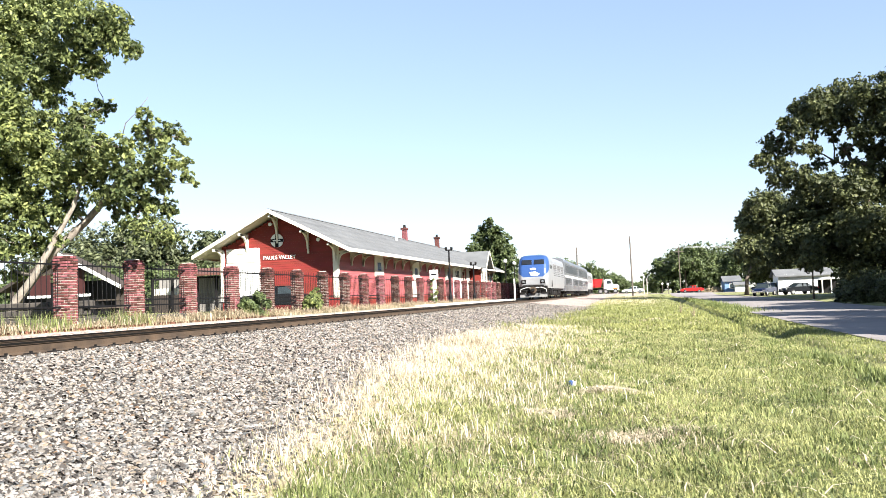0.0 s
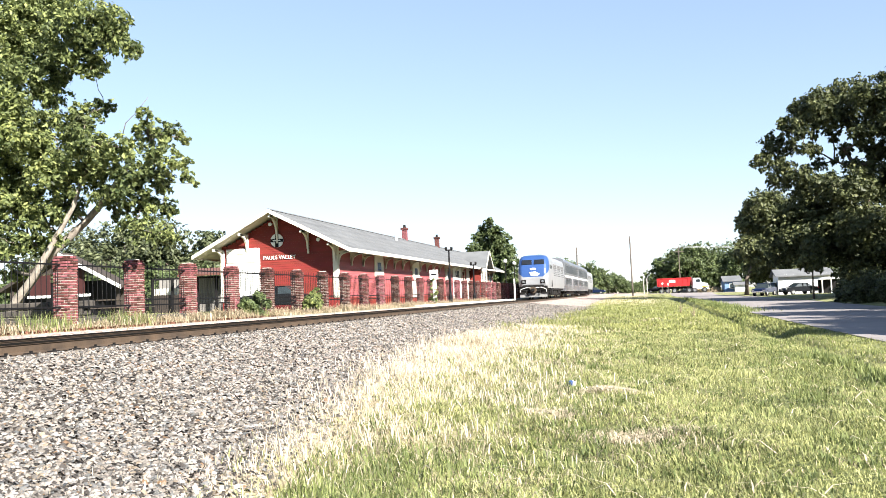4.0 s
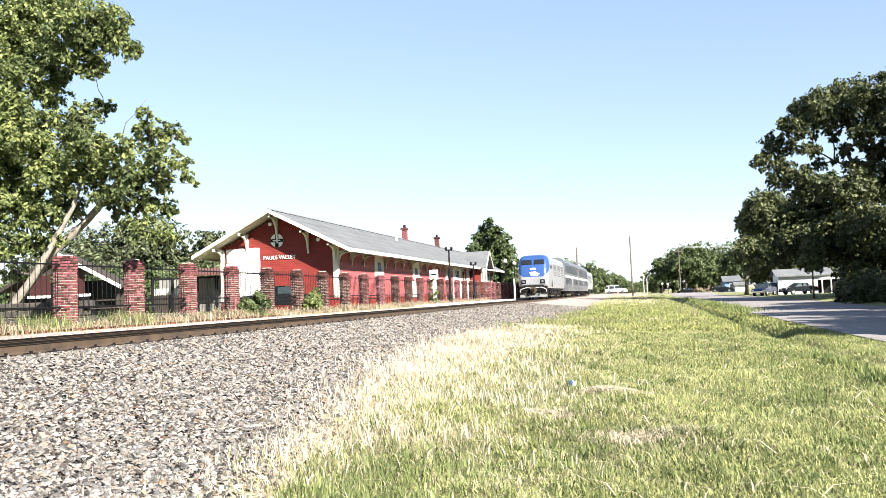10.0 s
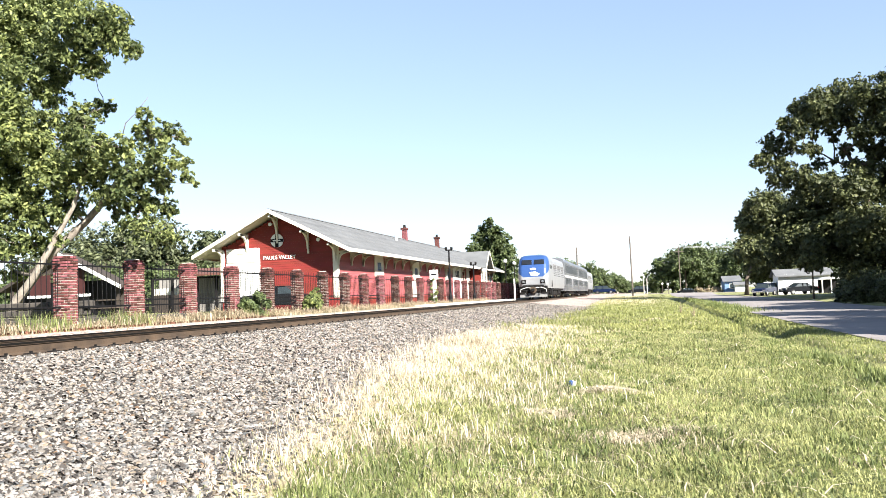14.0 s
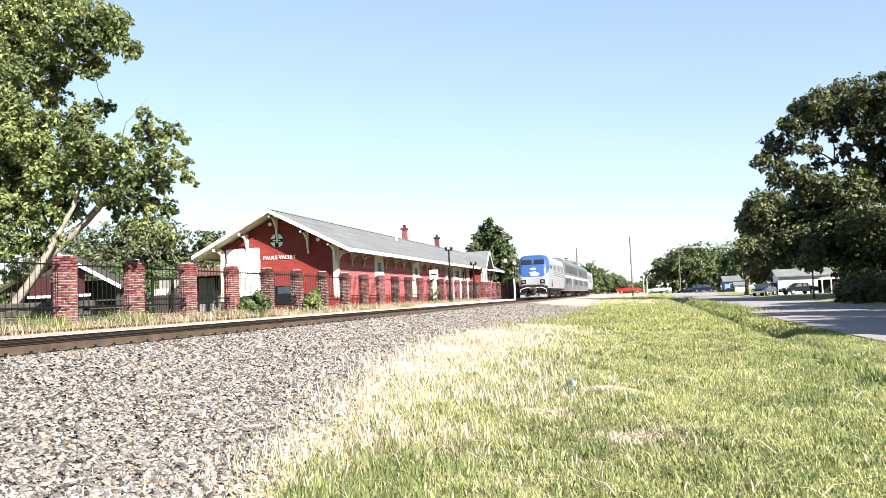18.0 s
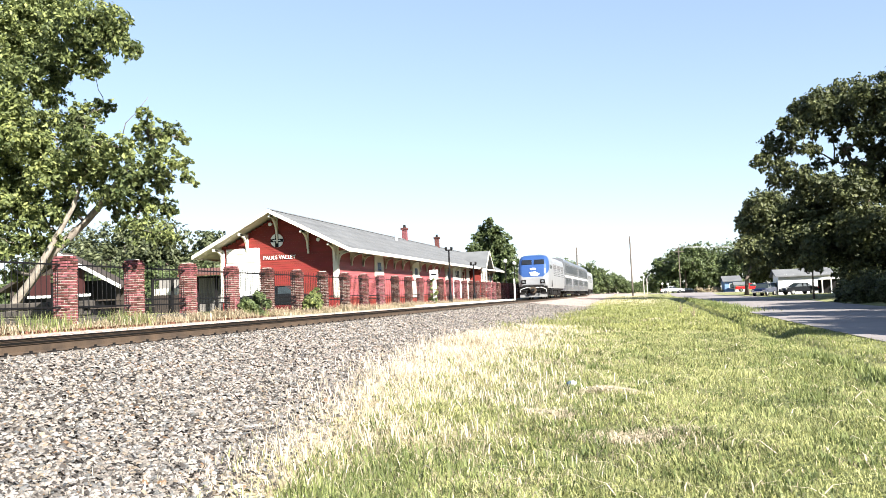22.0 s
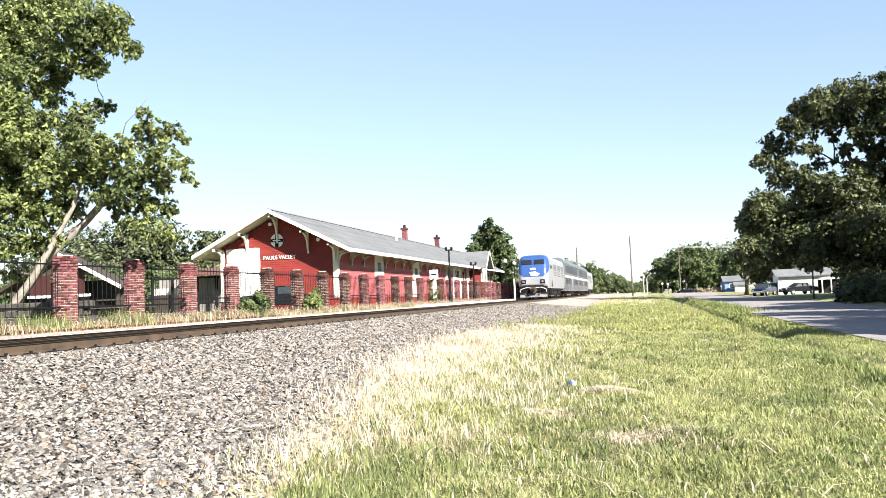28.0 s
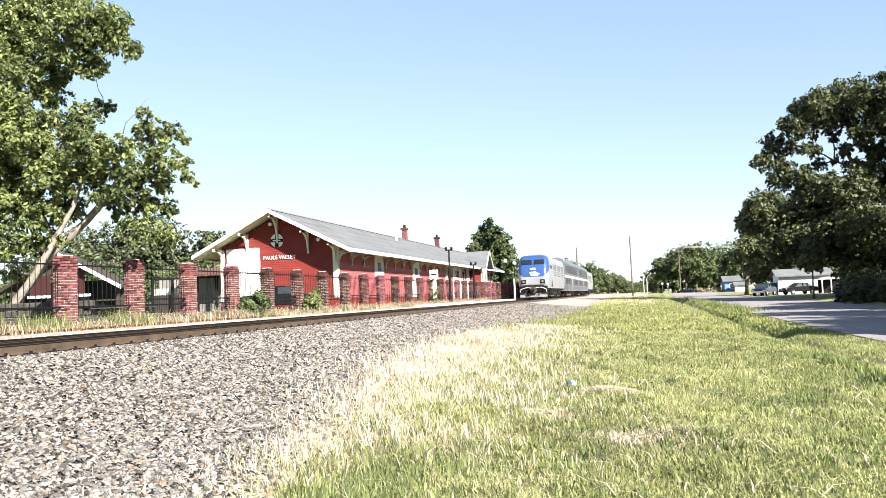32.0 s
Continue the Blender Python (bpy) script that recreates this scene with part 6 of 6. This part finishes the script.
def scatter_grass():
    rng = np.random.default_rng(11)

    def field(n, y0, y1, x0, x1, power=1.6):
        y = y0 + (y1 - y0) * rng.uniform(0, 1, n) ** power
        x = rng.uniform(x0, x1, n)
        return x, y
    def patch(x, y, a, b, seed):
        """Slow variation over the bank, from 0 to 1."""
        return 0.5 + 0.25 * np.sin(x * a + 1.3 * np.sin(y * b + seed)) + 0.25 * np.sin(y * a * 0.8 - 1.1 * np.sin(x * b * 1.7 + seed * 2))

    def widen(y):
        return 1 + y * 0.05
    # short lawn
    x, y = field(430000, 5.0, 34, -6, 5.0, 1.7)
    keep = (x > ballast_edge(y) + rng.normal(0.9, 0.45, len(x))) & (x > -0.75 * y) & (x < 0.3 * y + 0.8) & (rng.uniform(0, 1, len(x)) < 0.35 + 0.8 * patch(x, y, 2.6, 1.9, 1))
    x, y = x[keep], y[keep]
    tall = 0.5 + 0.9 * patch(x, y, 1.7, 1.3, 4)
    blades("lawn_grass", x, y, rng.uniform(0.035, 0.10, len(x)) * tall * (1 + y * 0.012), rng.uniform(0.004, 0.0095, len(x)) * widen(y), M_GRASS, "short green grass on the embankment", 1, 1.0, 0.55)
    # coarser tufts
    n = 1500
    cx, cy = field(n, 5.5, 30, -5, 4.5)
    ok = cx > ballast_edge(cy) + 0.5
    cx, cy = cx[ok], cy[ok]
    x = np.repeat(cx, 16) + rng.normal(0, 0.06, len(cx) * 16)
    y = np.repeat(cy, 16) + rng.normal(0, 0.06, len(cx) * 16)
    blades("grass_tufts", x, y, rng.uniform(0.06, 0.18, len(x)), rng.uniform(0.006, 0.013, len(x)) * widen(y), M_TUFT, "coarse green tufts in the lawn", 8, 0.98, 0.4)
    x, y = field(52000, 32, 130, -5, 6.2, 1.5)
    keep = (x > ballast_edge(y) + rng.normal(0.6, 0.4, len(x))) & (rng.uniform(0, 1, len(x)) < np.interp(y, [58, 85], [1.0, 0.3]))
    x, y = x[keep], y[keep]
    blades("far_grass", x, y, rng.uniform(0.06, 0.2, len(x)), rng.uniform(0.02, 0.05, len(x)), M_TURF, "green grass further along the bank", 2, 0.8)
    # tall pale grass where the stones end, thickest some way off
    x, y = field(190000, 5.0, 34, -7, 1, 1.2)
    u = x - ballast_edge(y)
    want = np.exp(-((u - 0.5) / 0.65) ** 2) * (0.25 + 0.9 * patch(x, y, 1.9, 1.1, 7)) + 0.8 * np.exp(-((u - 0.6) / 0.8) ** 2 - ((y - 23) / 5) ** 2) + 0.10 * np.exp(-((u - 1.6) / 1.2) ** 2)
    want = want + 0.9 * np.exp(-((x + 3.5) / 0.9) ** 2 - ((y - 22) / 4.5) ** 2) + 0.55 * patch(x, y, 2.9, 1.7, 2) * np.exp(-((x + 2.3) / 1.5) ** 2 - ((y - 12.8) / 3.2) ** 2)
    keep = rng.uniform(0, 1, len(x)) < want * 0.66 * np.interp(y, [5, 9], [0.45, 1.0])
    x, y = x[keep], y[keep]
    h = rng.uniform(0.08, 0.32, len(x)) * (0.5 + 0.6 * patch(x, y, 2.3, 1.5, 3)) * np.interp(y, [5, 9, 14], [0.6, 0.75, 1.0])
    blades("tall_dry_grass", x, y, h, rng.uniform(0.004, 0.009, len(x)) * widen(y), M_STRAW, "tall dry grass along the stones", 3, 0.97, 0.3)
    # dry litter lying in the green
    x, y = field(105000, 5.0, 45, -6, 5.5)
    keep = (x > ballast_edge(y) + 0.4) & (rng.uniform(0, 1, len(x)) < patch(x, y, 3.1, 2.2, 9) ** 1.5 * (0.4 + 0.8 * np.exp(-((x + 1.9) / 1.8) ** 2)))
    x, y = x[keep], y[keep]
    blades("dry_blades", x, y, rng.uniform(0.05, 0.16, len(x)), rng.uniform(0.004, 0.008, len(x)) * widen(y), M_THATCH, "dry blades among the green grass", 4, 1.0, 0.75, 0.45)
    for k, (px, py, r) in enumerate([(-1.03, 10.5, 0.22), (0.0, 9.2, 0.35), (0.05, 43.0, 0.5), (-0.4, 12.6, 0.2)]):
        n = 700
        x, y = px + rng.normal(0, r, n), py + rng.normal(0, r * 0.7, n)
        blades("straw_patch", x, y, rng.uniform(0.06, 0.14, n), rng.uniform(0.006, 0.011, n) * widen(py), M_STRAW, "matted patch of dry grass clippings", 30 + k, 1.0, 0.9, 0.15)
    # long dead stalks lying on the lawn
    n = 420
    y = 6 + 20 * rng.uniform(0, 1, n) ** 1.6
    x = rng.uniform(-3.2, 3.8, n)
    x = np.where(x > ballast_edge(y) + 0.6, x, x + 3)
    blades("dead_stalks", x, y, rng.uniform(0.25, 0.65, n), rng.uniform(0.008, 0.013, n) * widen(y), M_STRAW, "long dead stalks lying in the grass", 12, 1.0, 0.93, 0.15)
    # rank green patch low on the bank
    n = 3200
    x, y = rng.normal(-2.0, 0.5, n), 5.4 + np.abs(rng.normal(0, 1.2, n))
    keep = x > ballast_edge(y) + 0.5
    x, y = x[keep], y[keep]
    blades("green_patch", x, y, rng.uniform(0.06, 0.18, len(x)), rng.uniform(0.005, 0.010, len(x)) * widen(y), M_TUFT, "rank green grass low on the bank", 15, 0.9, 0.3)
    # greener growth towards the ditch on the street side, and rank clumps down in it
    n = 26000
    y = rng.uniform(8, 30, n)
    x = 0.6 + 0.105 * y + np.abs(rng.normal(0, 1.0, n))
    keep = (x < 4.6) & (np.sin(x * 3.1 + 0.6 * y) + np.sin(1.3 * y - 2.0 * x) > rng.uniform(-1.6, 1.0, n))
    x, y = x[keep], y[keep]
    blades("bank_grass", x, y, rng.uniform(0.04, 0.11, len(x)), rng.uniform(0.006, 0.012, len(x)) * widen(y), M_TUFT, "coarse green grass on the bank towards the ditch", 17, 0.9, 0.3)
    n = 2600
    c = rng.integers(0, 7, n)
    y = np.array([15.4, 16.8, 17.9, 18.6, 20.3, 22.5, 19.2])[c] + rng.normal(0, 0.30, n)
    x = np.array([3.85, 3.95, 3.70, 4.20, 4.00, 4.40, 3.60])[c] + rng.normal(0, 0.16, n)
    blades("ditch_clumps", x, y, rng.uniform(0.08, 0.24, n), rng.uniform(0.02, 0.045, n), M_TUFT, "rank broad-leaved weeds in the ditch", 18, 0.9)
    # green growth at the edge of the stones
    n = 1300
    c = rng.integers(0, 9, n)
    cy = np.array([29.0, 31.5, 34, 36, 39, 43, 47, 33, 52])[c]
    y = cy + rng.normal(0, 0.55, n)
    x = ballast_edge(cy) + np.array([0.3, -0.4, 0.5, 0.1, -0.3, 0.4, 0.2, 1.1, 0.5])[c] + rng.normal(0, 0.4, n)
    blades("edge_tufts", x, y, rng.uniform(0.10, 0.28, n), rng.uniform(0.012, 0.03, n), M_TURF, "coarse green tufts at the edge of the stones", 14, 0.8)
    # weeds along the fence
    n = 36000
    y = rng.uniform(12, 78, n)
    y = y + 0.35 * np.sin(y * 3.7) + 0.2 * np.sin(y * 9.1)
    x = -13.45 + np.abs(rng.normal(0, 0.33, n)) + 0.1
    blades("fence_weeds", x, y, rng.uniform(0.1, 0.42, n) * (0.2 + 0.6 * np.sin(y * 2.1) ** 2 + 0.4 * np.sin(y * 5.3 + 1) ** 2), rng.uniform(0.010, 0.026, n), M_WEED, "dry weeds along the fence", 5, 0.85, 0.2)
    n = 900
    y = np.concatenate([rng.normal(c, 0.4, n // 5) for c in (18.0, 17.2, 20.4, 21.4, 28.6)])
    x = -13.2 + rng.normal(0, 0.25, n)
    blades("green_weeds", x, y, rng.uniform(0.15, 0.55, n), rng.uniform(0.010, 0.024, n), M_TUFT, "green weeds along the fence", 6, 0.6)
    # dead leaves at the foot of the fence
    n = 2600
    y = rng.uniform(14, 30, n)
    x = -13.5 + rng.uniform(0, 0.95, n)
    blades("dead_leaves", x, y, rng.uniform(0.05, 0.1, n), rng.uniform(0.03, 0.06, n), M_DEADLEAF, "reddish dead leaves at the foot of the fence", 16, 1.0, 0.9, 0.2)
    # rank growth on the ditch banks
    n = 20000
    y = rng.uniform(22, 98, n)
    x = np.interp(y, [0, 55, 75, 103, 158], [4.7, 4.6, 4.4, 3.8, -0.9]) + np.where(y > 55, 0.9, 0.0) + np.where(y > 55, np.abs(rng.normal(0, 0.8, n)), rng.normal(0, 0.6, n))
    blades("ditch_weeds", x, y, rng.uniform(0.1, 0.4, n) * (0.4 + 0.7 * np.sin(y * 0.9) ** 2) * np.where(y > 55, 1.0, 0.4), rng.uniform(0.03, 0.07, n) * np.where(y > 55, 1.0, 0.45), M_TUFT, "rank green weeds on the ditch bank", 9, 0.6)
    # far verge beside the ditch and the road
    n = 36000
    y = rng.uniform(16, 120, n)
    x = rng.uniform(5.0, 6.5, n)
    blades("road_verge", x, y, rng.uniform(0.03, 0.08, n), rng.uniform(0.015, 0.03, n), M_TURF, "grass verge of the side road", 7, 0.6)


scatter_grass()


def scatter_stones():
    rng = np.random.default_rng(21)
    n = 175000
    y = 4.3 + 62 * rng.uniform(0, 1, n) ** 2.2
    x = rng.uniform(-8.9, -2.6, n)
    keep = (x < ballast_edge(y) + rng.normal(0.1, 0.3, n)) & (y > 1.1 * -x - 2.2)
    x, y = x[keep], y[keep]
    n = len(x)
    z = ground_z(x, y)
    ico = np.array([(math.cos(k * math.tau / 6), math.sin(k * math.tau / 6), 0.25 * (-1) ** k - 0.2) for k in range(6)] + [(0.15, 0.1, 0.95)])
    tri = np.array([(k, (k + 1) % 6, 6) for k in range(6)])
    size = rng.uniform(0.011, 0.025, n) * (1 + y * 0.016)
    v = ico[None] * (1 + rng.normal(0, 0.17, (n, 7, 1))) * (size[:, None] * rng.uniform(0.6, 1.45, (n, 3)) * np.array([1.15, 1.0, 0.62]))[:, None, :]
    a = rng.uniform(0, math.tau, n)
    b = rng.normal(0, 0.5, n)
    vx, vz = v[..., 0] * np.cos(b)[:, None] - v[..., 2] * np.sin(b)[:, None], v[..., 0] * np.sin(b)[:, None] + v[..., 2] * np.cos(b)[:, None]
    v = np.stack([vx * np.cos(a)[:, None] - v[..., 1] * np.sin(a)[:, None], vx * np.sin(a)[:, None] + v[..., 1] * np.cos(a)[:, None], vz], -1)
    v = v + np.stack([x, y, z + size * 0.4], -1)[:, None, :]
    faces = (tri[None] + np.arange(n)[:, None, None] * 7).reshape(-1, 3)
    me = bpy.data.meshes.new("ballast_stones")
    me.vertices.add(n * 7)
    me.vertices.foreach_set("co", v.ravel())
    me.loops.add(faces.size)
    me.loops.foreach_set("vertex_index", faces.ravel().astype(np.int32))
    me.polygons.add(len(faces))
    me.polygons.foreach_set("loop_start", np.arange(0, faces.size, 3, dtype=np.int32))
    me.update()
    me.validate()
    me.materials.append(M_STONE)
    tagged(new("ballast_stones", me), "loose grey and pinkish ballast stones", "gravel", kind="stuff")


scatter_stones()


# ---- platform lamps ----
lamp_post(-13.0, 61.6, 3.8, 0)
lamp_post(-13.3, 72.8, 3.1, 0)
lamp_post(-15.4, 106, 4.4, 1)
lamp_post(-15.4, 114, 4.4, 1)

# ---- traffic on the cross street ----
NEAR_LANE, FAR_LANE = 182.8, 187.2
truck = dump_truck()
red_car = car("sedan", P_RED, "red saloon car driving along the cross street")
pale_car = car("sedan", P_SILVER, "silver saloon car heading for the level crossing")
dark_car = car("sedan", P_BLACK, "black saloon car driving over the crossing")
dark_second = car("sedan", P_NAVY, "dark blue saloon car on the cross street")
dark_third = car("sedan", P_BLACK, "black saloon car following another car")
white_van = car("van", P_WHITE, "white van on the cross street")
dark_fourth = car("van", P_BLACK, "black people carrier heading for the crossing")
dark_fifth = car("van", P_NAVY, "dark blue people carrier on the cross street")
red_pickup = car("pickup", P_RED, "bright red pickup truck on the cross street")
white_pickup = car("pickup", P_WHITE, "white pickup truck heading for the crossing")
silver_car = car("sedan", P_SILVER, "silver saloon car on the cross street")


def drive(t, lane, rows, turn):
    """rows: (seconds, place along the street)."""
    keys = []
    for s, x in rows:
        z = float(ground_z(np.float64(x), np.float64(lane))) + 0.052
        keys.append((s, pose(x, lane, z, 0, 0, turn)))
    walk(t, keys)


def motions():
    rock = []
    for k in range(33):
        a = 22 * math.sin(k * 1.9) + 12 * math.sin(k * 0.77 + 1)
        rock.append((k, pose(-1.0, 13.4, lit_z + 0.045, 0.5 * a, a, 0.6 * a)))
    walk(litter, rock)
    drive(truck, NEAR_LANE, [(0, -8.0), (0.7, -5.6), (1.5, -2.5), (2.1, 0.1), (2.7, 3.0), (3.5, 6.8), (5.5, 18.2), (6.1, 22.1), (7, 31), (10, 60), (32, 280)], 0)
    drive(red_car, FAR_LANE, [(0, 11.2), (0.9, 6.6), (3.3, -7.8), (32, -180)], 180)
    drive(pale_car, FAR_LANE, [(0, -0.6), (0.3, -2.1), (32, -195)], 180)
    drive(dark_car, FAR_LANE, [(0, 24.9), (1.8, 15.9), (2.7, 11.4), (5.5, -4.5), (32, -155)], 180)
    drive(dark_second, NEAR_LANE, [(0, -31.6), (5.5, 0.3), (6.5, 6.1), (7.5, 12.2), (8.5, 19.8), (32, 160)], 0)
    drive(dark_third, NEAR_LANE, [(0, -45), (6.5, -8.2), (7.0, -4.8), (8, 1.3), (9, 9.0), (10, 16.6), (10.5, 20.0), (32, 150)], 0)
    drive(white_van, NEAR_LANE, [(0, -63.9), (9.5, -6.9), (10.5, -0.9), (11.5, 6.1), (12.5, 13.8), (13, 18.1), (32, 138)], 0)
    drive(dark_fourth, FAR_LANE, [(0, 139.4), (12, 19.4), (13, 9.4), (13.5, 4.9), (32, -140)], 180)
    drive(dark_fifth, NEAR_LANE, [(0, -84), (13.5, -8.3), (14.5, -4.4), (16.5, 4.9), (17.5, 10.2), (18.5, 16.2), (19, 19.0), (32, 95)], 0)
    drive(red_pickup, NEAR_LANE, [(0, -100), (16.5, -7.4), (17, -6.0), (18, -1.3), (19, 3.6), (20, 9.6), (21, 16.1), (21.5, 18.7), (23, 29.5), (32, 100)], 0)
    drive(white_pickup, FAR_LANE, [(0, 202.6), (17, 15.6), (18, 4.6), (19, -5.7), (32, -120)], 180)
    drive(silver_car, NEAR_LANE, [(0, -122.6), (19.5, -7.5), (20.5, -1.6), (21.5, 4.3), (22.5, 10.1), (23.5, 16.5), (24, 19.2), (32, 66)], 0)


motions()
